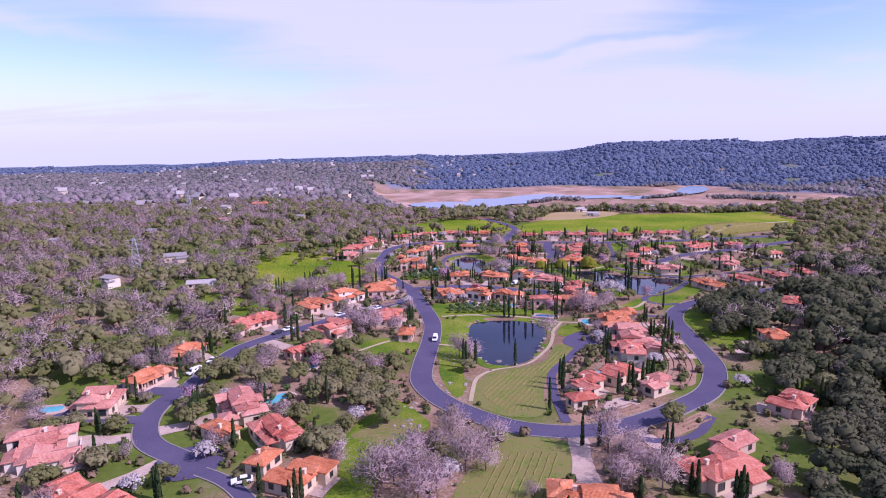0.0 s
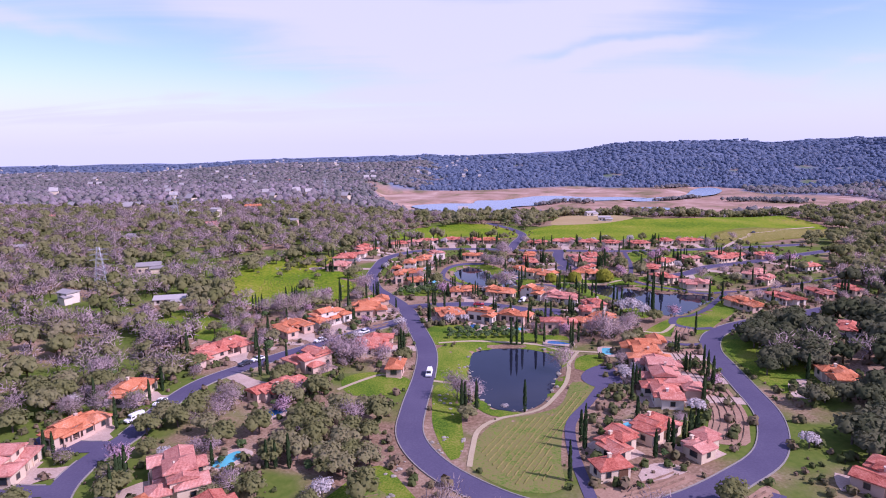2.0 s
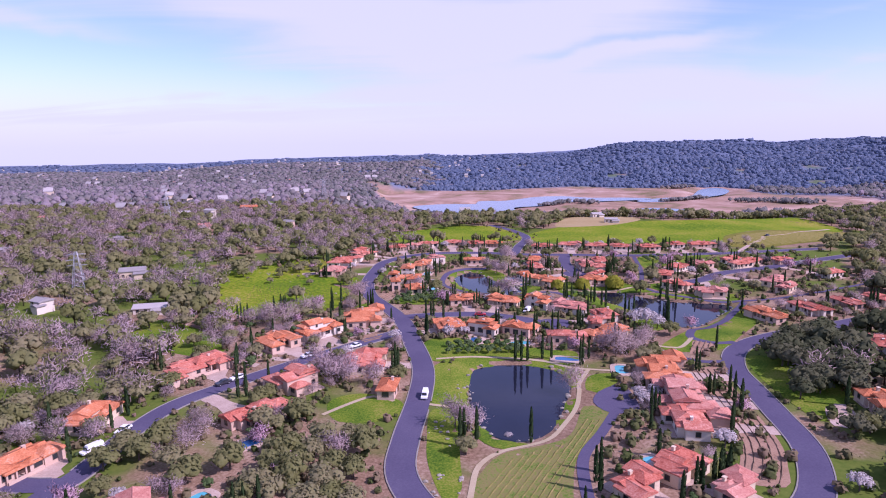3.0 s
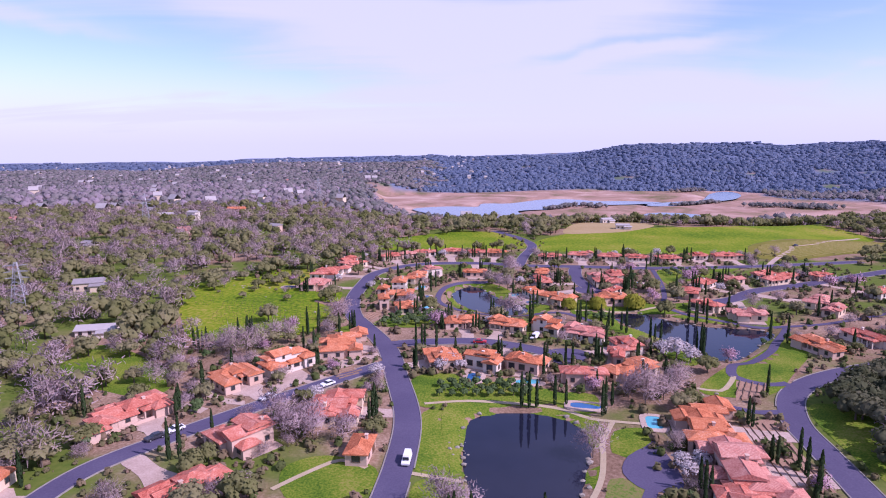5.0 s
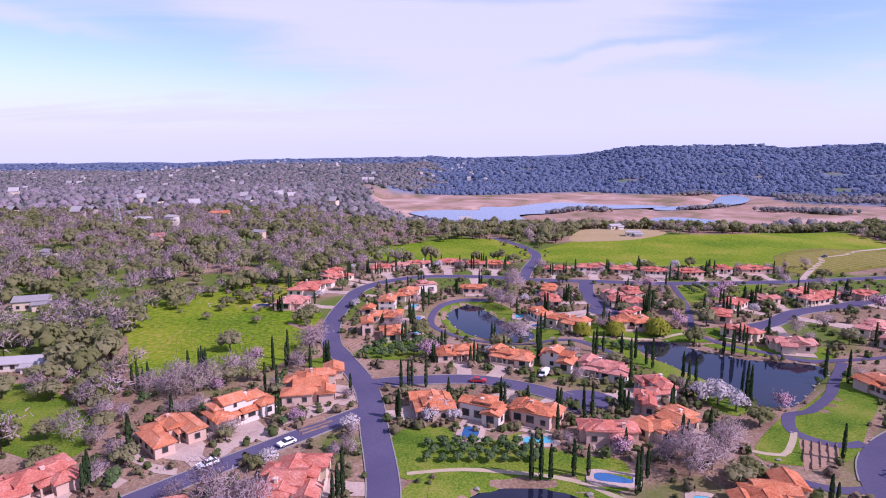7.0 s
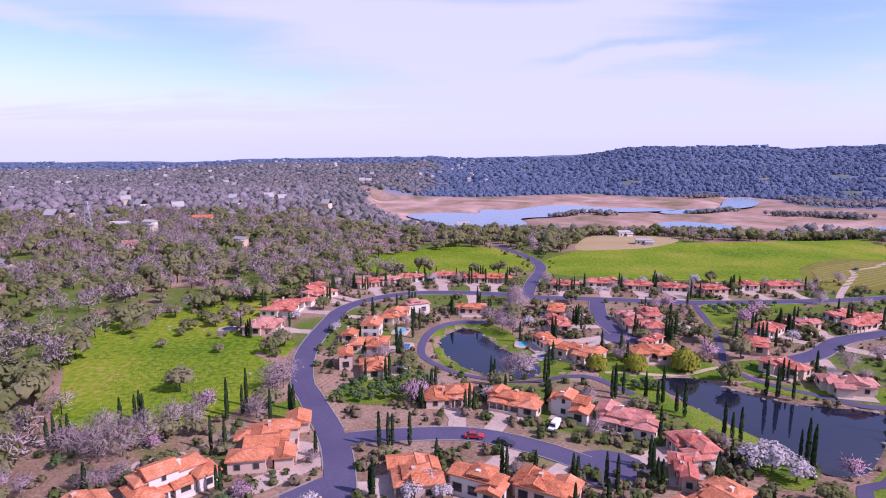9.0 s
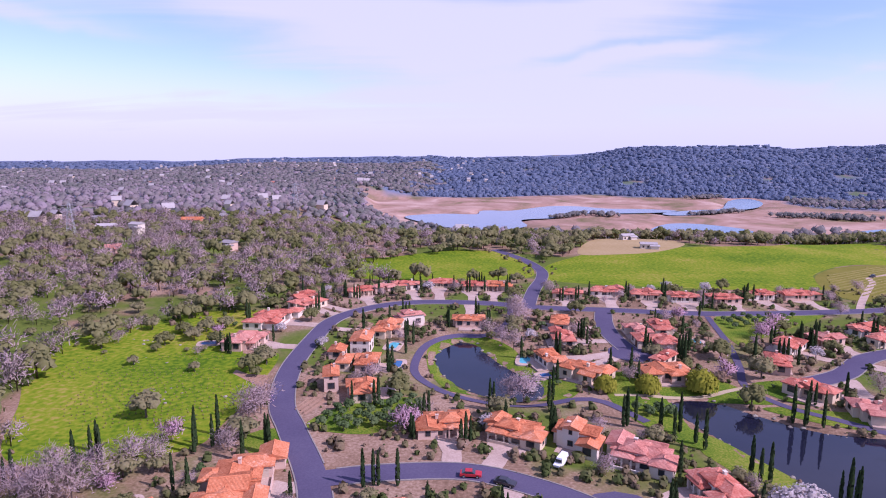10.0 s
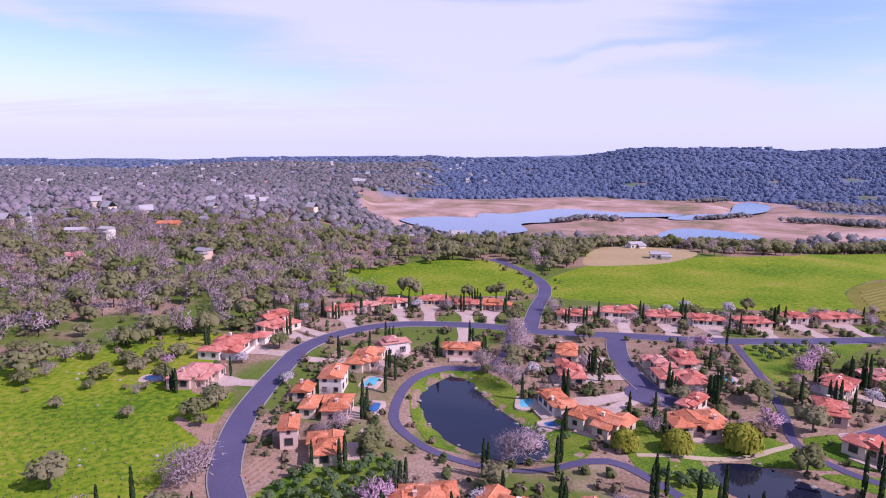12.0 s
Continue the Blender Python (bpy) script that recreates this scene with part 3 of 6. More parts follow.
road("pavement", [(44, 139.5), (50, 136.5), (57, 137), (63, 141), (69, 149)], 2.6, M_ASPHALT, 0.118, "narrow asphalt lane behind a vine bed", False)
road("pavement", [(75, 249), (81, 244), (86, 241.5), (92, 242)], 2.6, M_ASPHALT, 0.119, "narrow asphalt driveway between vine beds", False)
for pts in ([(43, 154), (45, 160), (51, 162), (54, 158)], [(98, 196), (102, 206), (108, 207), (104, 195)], [(82, 150), (85, 157), (88, 155), (86, 149)], [(56, 168), (60, 173), (66, 172), (64, 167)]):
    patch("forecourt", pts, M_PAVING, 0.11, "pale paved forecourt of a villa", "forecourt", grid=2.0)
GRAVEL = "pale gravel footpath through the lawn"
road("path", [(-1, 247), (11, 249), (25, 248), (35, 245), (42, 239), (47, 237), (56, 235)], 1.25, M_PATH, 0.13, GRAVEL, False, "path")
road("path", [(47, 237), (42, 227), (41, 222), (38, 211), (33, 201), (27, 192), (16, 186), (10, 179), (8, 169), (7, 161)], 1.3, M_PATH, 0.125, GRAVEL, False, "path")
road("path", [(-5, 213), (3, 211), (9, 210)], 1.3, M_PATH, 0.12, GRAVEL, False, "path")
road("path", [(-30, 205), (-24, 212), (-18, 217), (-12, 214)], 1.3, M_PATH, 0.12, GRAVEL, False, "path")
road("path", [(58, 343), (70, 343), (84, 344), (98, 349)], 1.6, M_PATH, 0.12, GRAVEL, False, "path")
road("path", [(76, 258), (82, 256), (88, 263), (91, 268)], 1.5, M_PATH, 0.12, GRAVEL, False, "path")
road("path", [(184, 432), (194, 446), (214, 472), (228, 490), (238, 507), (262, 524), (290, 552), (330, 580)], 3.0, M_PAVING, 0.13, "pale dirt track between the vineyards", False, "path")
kerbs()

for pts in ([(-68, 260), (-62, 251), (-54, 246), (-49, 245), (-50, 248), (-57, 250), (-63, 256)], [(-53, 268), (-45, 256), (-42, 252), (-41, 257), (-34, 263), (-29, 264), (-35, 268), (-44, 264), (-50, 270)],
            [(-38, 271), (-30, 279), (-17, 288), (-15, 286), (-26, 274), (-35, 267)], [(-70, 247), (-64, 246), (-58, 243), (-59, 240), (-66, 243)]):
    patch("driveway", pts, M_PAVING, 0.1, "pale curved driveway from a villa to the street", "driveway", False, grid=3.0)

# ---- lawns and fields ----
GRASS = "bright green mown lawn"
LAWNS = [
    [(-124, 280), (-113, 294), (-79, 268), (-77, 250), (-96, 256), (-108, 258)],
    [(-1, 242), (12, 243), (9, 212), (-1, 212)],
    [(-1, 209), (9, 208), (6, 188), (6, 170), (3, 164), (-1, 178), (-2, 191)],
    [(7, 166), (15, 184), (32, 193), (40, 211), (46, 206), (44, 198), (33, 184), (28, 165), (26, 152), (17, 151), (9, 158)],
    [(-30, 213), (-22, 219), (-10, 214), (-11, 203), (-25, 201)],
    [(46, 232), (54, 233), (53, 226), (46, 219), (43, 222)],
    [(76, 256), (90, 274), (104, 286), (128, 306), (126, 290), (110, 270), (97, 255), (86, 251)],
    [(-24, 319), (-21, 328), (-13, 335), (0, 340), (5, 333), (2, 326), (-8, 316)],
    [(4, 387), (15, 398), (24, 396), (33, 384), (37, 366), (45, 361), (50, 352), (47, 343), (40, 340), (15, 345), (9, 350), (4, 366)],
    [(59, 357), (71, 362), (87, 359), (96, 348), (100, 338), (78, 342), (74, 336), (78, 318), (70, 312), (60, 325), (56, 341)],
    [(101, 352), (122, 353), (112, 338), (104, 341)],
    [(117, 418), (135, 421), (165, 424), (128, 396), (112, 384)],
    [(77, 318), (84, 306), (90, 288), (86, 280), (79, 278), (74, 300), (70, 312)],
    [(96, 336), (103, 330), (112, 325), (131, 320), (138, 330), (118, 333), (104, 336)],
    [(-25, 142), (-20, 154), (-13, 162), (-6, 152), (-4, 146), (-10, 138), (-14, 128), (-17, 108), (-26, 106), (-24, 124)],
    [(12, 137), (29, 137), (28, 124), (18, 108), (0, 108)],
    [(3, 258), (20, 262), (44, 250), (40, 244), (25, 252), (4, 251)],
    [(95, 212), (97, 236), (103, 247), (114, 240), (112, 214), (98, 198)],
    [(5, 246), (25, 248), (38, 244), (44, 236), (41, 224), (37, 209), (28, 194), (16, 187), (9, 196), (6, 215)],
    [(-25, 300), (-22, 312), (-32, 318), (-38, 312), (-30, 302)],
    [(-5, 265), (7, 268), (10, 261), (19, 258), (19, 247), (9, 246), (-3, 246)],
    [(21, 264), (25, 266), (25, 258), (34, 257), (33, 248), (19, 250)],
    [(37, 254), (46, 253), (44, 242), (35, 244)],
]
for i, pts in enumerate(LAWNS):
    patch("lawn", pts, M_ROUGH if i in (3, 15) else M_LAWN, 0.05 + 0.002 * i, "rough olive-green grass between vine rows" if i in (3, 15) else GRASS, "lawn")
patch("meadow", [(-45, 322), (-50, 306), (-84, 300), (-104, 330), (-125, 372), (-105, 410), (-82, 425), (-62, 420), (-60, 396), (-58, 372), (-46, 372), (-44, 343)], M_FIELD, 0.04, "green sloping meadow with old vine rows", "meadow")
patch("meadow", [(-40, 496), (-70, 540), (-30, 570), (14, 596), (52, 585), (58, 540), (52, 500), (15, 490)], M_FIELD, 0.045, "open green meadow with a few oaks", "meadow", grid=8)
patch("meadow", [(64, 490), (66, 535), (88, 570), (120, 600), (183, 616), (240, 630), (270, 650), (303, 684), (335, 670), (345, 610), (330, 565), (262, 556), (212, 514), (190, 470), (141, 470)], M_FIELD, 0.048, "wide bright green field beyond the villas", "meadow", grid=8)
patch("field", [(96, 585), (114, 638), (150, 676), (178, 650), (182, 626), (151, 594), (119, 583)], M_GOLD, 0.1, "bare ochre building ground", "field", grid=8)
patch("field", [(189, 458), (212, 512), (262, 553), (330, 562), (340, 500), (255, 470), (205, 446)], M_OCHRE, 0.1, "ochre vineyard with fine rows", "field", grid=8)


def on_road(x, y, margin):
    for line, width, _, _ in ROADS:
        if np.hypot(line[:, 0] - x, line[:, 1] - y).min() < width / 2 + margin:
            return True
    return False


# ---- building blocks ----
def part(name, bm, material, parent, label=""):
    """Links a bmesh as one mesh object under a thing or a part."""
    me = bpy.data.meshes.new(name)
    bm.to_mesh(me)
    bm.free()
    me.materials.append(material)
    ob = new(name, me)
    ob.parent = parent
    return tagged(ob, label) if label else ob


def share(name, me, parent, m, label=""):
    ob = new(name, me)
    ob.parent = parent
    ob.matrix_local = m
    return tagged(ob, label) if label else ob


def box(bm, x0, x1, y0, y1, z0, z1):
    v = [bm.verts.new(p) for p in ((x0, y0, z0), (x1, y0, z0), (x1, y1, z0), (x0, y1, z0), (x0, y0, z1), (x1, y0, z1), (x1, y1, z1), (x0, y1, z1))]
    for f in ((3, 2, 1, 0), (4, 5, 6, 7), (0, 1, 5, 4), (1, 2, 6, 5), (2, 3, 7, 6), (3, 0, 4, 7)):
        bm.faces.new([v[i] for i in f])
    return bm


def box_mesh(name, dims, material):
    bm = box(bmesh.new(), *dims)
    me = bpy.data.meshes.new(name)
    bm.to_mesh(me)
    bm.free()
    me.materials.append(material)
    return me


def roof_bm(cx, cy, w, d, z, over=0.7, pitch=0.36, gable=False):
    """A hipped or gabled roof with thick eaves, ridge along the longer side, and a UV in metres on each slope."""
    bm = bmesh.new()
    uv = bm.loops.layers.uv.new("slope")
    turn = d > w
    a, b = (d, w) if turn else (w, d)
    hw, hd = a / 2 + over, b / 2 + over
    rise = hd * pitch
    inset = 0.0 if gable else min(hd, hw - 0.3)
    th = 0.28
    P = [(-hw, -hd, z), (hw, -hd, z), (hw, hd, z), (-hw, hd, z), (-hw + inset, 0, z + rise), (hw - inset, 0, z + rise)]
    B = [(x, y, zz - th) for x, y, zz in P[:4]]
    if turn:
        P, B = [(-y, x, zz) for x, y, zz in P], [(-y, x, zz) for x, y, zz in B]
    v = [bm.verts.new((x + cx, y + cy, zz)) for x, y, zz in P]
    u = [bm.verts.new((x + cx, y + cy, zz)) for x, y, zz in B]
    for f in ((0, 1, 5, 4), (2, 3, 4, 5), (1, 2, 5), (3, 0, 4)):
        fc = bm.faces.new([v[i] for i in f])
        e = (v[f[1]].co - v[f[0]].co).normalized()
        fc.normal_update()
        up = fc.normal.cross(e)
        for lp in fc.loops:
            q = lp.vert.co - v[f[0]].co
            lp[uv].uv = (q.dot(e), q.dot(up))
    for i in range(4):
        j = (i + 1) % 4
        bm.faces.new((u[i], u[j], v[j], v[i]))
    bm.faces.new(u[::-1])
    # ridge cap
    p, q = v[4].co, v[5].co
    if (q - p).length > 0.5:
        ax = (q - p).normalized()
        sd = Vector((-ax.y, ax.x, 0)) * 0.16
        c = [bm.verts.new(k) for k in (p - sd + Vector((0, 0, -0.02)), q - sd + Vector((0, 0, -0.02)), q + Vector((0, 0, 0.14)), p + Vector((0, 0, 0.14)), p + sd + Vector((0, 0, -0.02)), q + sd + Vector((0, 0, -0.02)))]
        bm.faces.new((c[0], c[1], c[2], c[3]))
        bm.faces.new((c[3], c[2], c[5], c[4]))
    return bm


def frame_mesh(w, h):
    """A raised surround in one piece round the pane."""
    bm = bmesh.new()
    t, w2 = 0.12, w / 2
    def ring(x, z0, z1, y):
        return [bm.verts.new(p) for p in ((-x, y, z0), (x, y, z0), (x, y, z1), (-x, y, z1))]
    rings = (ring(w2, 0, h, 0.02), ring(w2, 0, h, -0.08), ring(w2 - t, t, h - t, -0.08), ring(w2 - t, t, h - t, 0.0))
    for a, b in zip(rings, rings[1:]):
        for i in range(4):
            bm.faces.new((a[i], a[(i + 1) % 4], b[(i + 1) % 4], b[i]))
    me = bpy.data.meshes.new("window")
    bm.to_mesh(me)
    bm.free()
    me.materials.append(M_FRAME)
    return me


WINDOWS = [(frame_mesh(w, h), box_mesh("pane", (-w / 2 + 0.08, w / 2 - 0.08, -0.03, 0.0, 0.08, h - 0.08), M_GLASS)) for w, h in ((1.3, 1.4), (2.0, 1.9), (0.9, 1.3))]
GARAGE = [box_mesh("garage_panel", (-1.25, 1.25, -0.08, 0.03, 0.55 * i + 0.02, 0.55 * i + 0.54), M_GARAGE) for i in range(4)]


def arch_door():
    bm = bmesh.new()
    w, h, n = 1.1, 2.2, 8
    pts = [(-w, 0), (w, 0), (w, h)] + [(w * math.cos(math.pi * k / n), h + w * 0.8 * math.sin(math.pi * k / n)) for k in range(1, n)] + [(-w, h)]
    f = bm.faces.new([bm.verts.new((x, -0.1, z)) for x, z in pts])
    r = bmesh.ops.extrude_face_region(bm, geom=[f])
    bmesh.ops.translate(bm, verts=[g for g in r["geom"] if isinstance(g, bmesh.types.BMVert)], vec=(0, 0.14, 0))
    bmesh.ops.recalc_face_normals(bm, faces=bm.faces)
    me = bpy.data.meshes.new("door")
    bm.to_mesh(me)
    bm.free()
    me.materials.append(M_WOOD)
    return me


DOOR = arch_door()
HOUSES = []
DRIVES = []
ROOF_WORDS = ("orange", "salmon pink", "red")
WALL_WORDS = ("cream", "pinkish tan", "white")


def villa(x, y, rot, w, d, storeys=1.0, colour=0, seed=None):
    """A stucco villa: a main block with wings round a court, clay-tiled roofs, windows, door, garage and chimney."""
    rng = random.Random(int(x * 31 + y * 17))
    base = ground_z(x, y) + 0.05
    h = {1.0: 3.0, 1.5: 3.7, 2.0: 5.1}[float(storeys)]
    d *= 0.8
    ob = new("villa")
    ob.matrix_basis = pose(x, y, base, 0, 0, rot)
    wall = M_WALL[rng.choice((0, 0, 1, 1, 2))]
    wi = M_WALL.index(wall)
    size = "large" if w >= 20 else "small" if w < 10 else "low" if storeys == 1 else "tall"
    tagged(ob, f"{size} {WALL_WORDS[wi]} stucco villa with a {ROOF_WORDS[colour]} clay tile roof", "house", "villas of the estate")
    roof = M_ROOF[colour]
    blocks = []
    if w < 10:
        blocks.append((0, 0, w, d, h))
    else:
        dd = d * 1.12
        side = rng.choice((-1, 1))
        md = min(6.2, d * 0.6)
        my = dd * rng.uniform(0.08, 0.2)
        ww = rng.uniform(4.4, 5.2)
        lift = 0.5 if storeys == 1 else 0.2
        blocks.append((0, my, w * 0.8, md, h if storeys < 2 else h - 0.6))
        # a front wing with the garage, a wing on the other side, a raised hall, a porch and a small back room
        blocks.append((side * (w / 2 - ww / 2), my - dd * 0.3, ww, dd * 0.66, 2.9 if storeys < 2 else 3.3))
        blocks.append((-side * (w / 2 - ww * 0.5), my + dd * (0.16 if rng.random() < 0.45 else -0.22), ww * 0.95, dd * 0.62, 3.0 + 0.4 * rng.random()))
        blocks.append((-side * w * 0.1, my - 0.4, min(6.0, w * 0.34), md * 1.08, h + lift))
        if w >= 13:
            blocks.append((side * w * 0.1, my - md * 0.5 - 1.2, w * 0.24, 2.6, 2.5))
            blocks.append((side * w * 0.16, my + md * 0.62, 4.2, md * 0.62, 2.7))
        if w >= 16:
            blocks.append((-side * w * 0.34, my - md * 0.9, 4.4, 4.0, 2.75))
            if w >= 19:
                blocks.append((side * (w / 2 + 0.8), my - dd * 0.6, 5.6, 5.2, 2.6))
        part("patio", box(bmesh.new(), -w * 0.36, w * 0.36, my - md / 2 - d * 0.42, my - md / 2, -0.6, 0.1), M_PAVING, ob, "pale paved patio")
        part("terrace", box(bmesh.new(), -w * 0.42, w * 0.3, my + md / 2, my + md / 2 + 3.4, -0.8, 0.06), M_PAVING, ob, "pale paved back terrace")
        if w >= 12:
            # a tiled portico on posts before the hall
            px, py = -side * w * 0.22, my - md / 2 - 1.5
            part("portico_roof", roof_bm(px, py, 4.6, 2.6, 2.75, 0.3, 0.22), roof, ob, "tiled portico roof")
            for q in (-2.0, 0.0, 2.0):
                part("post", box(bmesh.new(), px + q - 0.18, px + q + 0.18, py - 1.3, py - 0.94, -0.3, 2.5), wall, ob)
        if w >= 14:
            fy = my - md / 2 - d * 0.42
            part("garden_wall", box(bmesh.new(), -w * 0.36, w * 0.36 - 3.0, fy - 0.25, fy, -1.0, 0.85), wall, ob, "low plastered garden wall")
    for k, (bx, by, bw, bd, bh) in enumerate(blocks):
        part("wall", box(bmesh.new(), bx - bw / 2, bx + bw / 2, by - bd / 2, by + bd / 2, -1.6, bh), wall, ob)
        part("roof", roof_bm(bx, by, bw, bd, bh + 0.02 * k, 0.45 + 0.02 * k, 0.27 + 0.012 * k, rng.random() < 0.4), roof, ob)

    def clear(px, py, skip):
        return all(k == skip or abs(px - b[0]) > b[2] / 2 + 0.1 or abs(py - b[1]) > b[3] / 2 + 0.1 for k, b in enumerate(blocks))

    def window(px, py, pz, turn, kind):
        fr = share("window", WINDOWS[kind][0], ob, pose(px, py, pz, 0, 0, turn))
        share("pane", WINDOWS[kind][1], fr, Matrix())

    made = 0
    limit = 15 if storeys == 2 else 12
    for k, (bx, by, bw, bd, bh) in enumerate(blocks):
        for turn, nx, ny, span, dep in ((0, 0, -1, bw, bd), (90, 1, 0, bd, bw), (-90, -1, 0, bd, bw), (180, 0, 1, bw, bd)):
            n = max(1, int(span / 3.2))
            for i in range(n):
                t = (i + 0.5) / n * span - span / 2
                px, py = (bx + t * (1 if ny else 0) + nx * bw / 2, by + t * (1 if nx else 0) + ny * bd / 2)
                if made < limit and clear(px + nx * 0.6, py + ny * 0.6, k):
                    if k == 0 and turn == 0 and i == n // 2:
                        share("door", DOOR, ob, pose(px, py, 0, 0, 0, 0))
                    elif k == 1 and turn == (-90 if blocks[1][0] > 0 else 90) and w > 12 and i < 2:
                        g = share("garage_door", GARAGE[0], ob, pose(px, py, 0, 0, 0, turn))
                        for q in GARAGE[1:]:
                            share("panel", q, g, Matrix())
                    else:
                        window(px, py, 0.9, turn, rng.choice((0, 0, 1)))
                        made += 1
                    if bh > 5:
                        window(px, py, 3.7, turn, rng.choice((0, 2)))
                        made += 1
    bx, by, bw, bd, bh = blocks[0]
    cxx, cyy = bx + bw * rng.uniform(-0.35, 0.35), by + bd * rng.choice((-0.22, 0.22))
    top = bh + bd * 0.17 + 0.6
    bm = box(bmesh.new(), cxx - 0.36, cxx + 0.36, cyy - 0.3, cyy + 0.3, bh - 0.3, top)
    box(bm, cxx - 0.46, cxx + 0.46, cyy - 0.4, cyy + 0.4, top, top + 0.15)
    part("chimney", bm, wall, ob, "plastered chimney")
    HOUSES.append((x, y, w, d, rot))
    return ob


def driveway(x, y, rot, w, d):
    """A paved way from a villa's court to the street it faces."""
    if x > 84 and y < 215:
        return
    c, s = math.cos(radians(rot - 90)), math.sin(radians(rot - 90))
    best = None
    for line, width, kerb, _ in ROADS:
        if kerb:
            for k in np.arange(d * 0.4, 34, 1.0):
                if np.hypot(line[:, 0] - x - c * k, line[:, 1] - y - s * k).min() < width / 2:
                    best = k if best is None else min(best, k)
                    break
    if best is None or best < d * 0.5 + 2:
        return
    for hx, hy, hw, hd, hr in HOUSES:
        if (hx, hy) != (x, y):
            for k in np.arange(d * 0.5, best, 2.0):
                if math.hypot(hx - x - c * k, hy - y - s * k) < hd * 0.7:
                    return
    rng = random.Random(int(x * 7 + y))
    bend = rng.uniform(-3, 3)
    a, b, wd = d * 0.4, best + 0.3, rng.uniform(1.9, 2.6)
    court = rng.uniform(3.5, 5.0)
    side = rng.choice((-1, 1))
    loc = [(-wd, b), (wd, b), (wd + bend * 0.4, (a + b) / 2 + 1), (court + bend, a + 3), (court + bend, a), (-court + bend, a), (-court + bend, a + 3), (-wd + bend * 0.4, (a + b) / 2 + 1)]
    pts = [(x + c * k - s * o, y + s * k + c * o) for o, k in loc]
    DRIVES.append(np.array(pts))
    patch("driveway", pts, M_PAVING, 0.1, "pale paved driveway up to a villa", "driveway", grid=3.0)


villa(-95, 160, 94, 13.2, 11, 2, 1)
villa(-91, 178, 68, 15, 9, 1, 0)
villa(-89, 201, 87, 14.1, 9, 1.5, 0)
villa(-56, 155, -63, 17.6, 11, 2, 1)
villa(-56, 142, -35, 9, 6, 1, 0)
villa(-42, 140, -54, 15, 9, 1.5, 2)
villa(-32, 121, -112, 11, 11, 1, 0)
villa(-41, 127, -109, 7, 6, 1, 0)
villa(-94, 135, 117, 20, 16, 1, 1)
villa(-77, 114, 145, 12.3, 9, 1, 2)
villa(-64, 109, 166, 11, 8, 1, 2)
villa(-76, 237, 52, 19.4, 11, 1, 2)
villa(-57.5, 261, 46, 12.3, 17, 1, 0)
villa(-45.5, 273, 46, 16.7, 10, 2, 0)
villa(-31, 290, 101, 19.5, 14, 1, 0)
villa(-22.5, 241, 90, 16.7, 12, 1, 2)
villa(-42, 224, -131, 13.2, 13, 2, 2)
villa(-47, 203, -128, 15.8, 8, 1, 2)
villa(-14, 219, 85, 9, 6, 1, 0)
villa(-59, 380, 88, 13.2, 12, 1.5, 1)
villa(-59, 407, 83, 19.4, 13, 1, 2)
villa(-50, 430, 54, 14.1, 9, 1, 2)
villa(-13, 398, -97, 15.8, 9, 1, 0)
villa(-5, 409, -156, 11.4, 9, 2, 1)
villa(-19, 378, -92, 9, 8, 2, 0)
villa(-26, 371, -92, 6, 6, 1, 0)
villa(-15, 362, -92, 11, 9, 1.5, 0)
villa(-22, 362, -92, 8, 5, 1, 0)
villa(-23, 345, -79, 7, 5, 2, 0)
villa(-13, 340, -79, 11.4, 10, 1, 0)
villa(10, 318, 7, 13.2, 9, 1, 0)
villa(18, 409, 178, 12.3, 10, 1, 0)
villa(53, 406, 78, 12.3, 8, 1, 0)
villa(51, 389, 90, 14.1, 7, 1, 2)
villa(43, 369, 107, 12, 8, 1, 0)
villa(53, 357, 140, 14.1, 10, 1.5, 0)
villa(79, 395, -90, 11.4, 8, 1, 1)
villa(89, 399, -90, 12, 8, 1, 2)
villa(78, 385, -90, 9, 6, 1, 2)
villa(85, 382, -90, 12, 10, 1, 2)
villa(80, 367, -135, 11, 5, 1, 2)
villa(76, 356, -174, 15, 10, 1, 0)
villa(126, 380, 43, 13.2, 8, 1, 2)
villa(114, 363, 68, 11.4, 9, 1.5, 2)
villa(142, 386, 23, 12, 8, 1, 1)
villa(114, 344, 125, 12, 9, 1, 2)
villa(-54, 441, 54, 12.3, 8, 1, 2)
villa(-31, 453, 24, 12.3, 8, 1, 2)
villa(-21, 460, 24, 11, 7, 1, 1)
villa(-11, 467, 17, 12.3, 8, 1, 2)
villa(7, 473, -2, 14.1, 8, 1, 2)
villa(22, 466, -2, 12.3, 8, 1, 2)
villa(34, 465, -11, 12, 7, 1, 0)
villa(64, 450, -11, 13.2, 8, 1, 2)
villa(83, 455, -7, 15, 9, 1, 2)
villa(99, 450, -7, 13.2, 9, 1, 2)
villa(114, 445, -7, 14.1, 8, 1, 2)
villa(131, 443, 4, 13.2, 8, 1, 2)
villa(150, 450, 4, 12.3, 8, 1, 2)
villa(168, 451, 4, 17.6, 8, 1, 2)
villa(27, 315, -25, 15, 9, 1, 0)
villa(41, 311, -27, 11.4, 10, 2, 0)
villa(54, 305, -27, 15, 11, 1, 1)
villa(65, 291, -78, 12.3, 9, 1.5, 2)
villa(59, 281, -107, 11, 5, 1, 2)
villa(60, 268, -148, 16.7, 11, 1, 0)
villa(45, 263, 176, 13.5, 9, 1.5, 2)
villa(29, 272, 153, 12.3, 10, 1.5, 0)
villa(16, 274, 155, 12.3, 8, 2, 0)
villa(2, 277, -79, 13.2, 10, 1, 0)
villa(68, 230, 83, 21.1, 13, 1, 0)
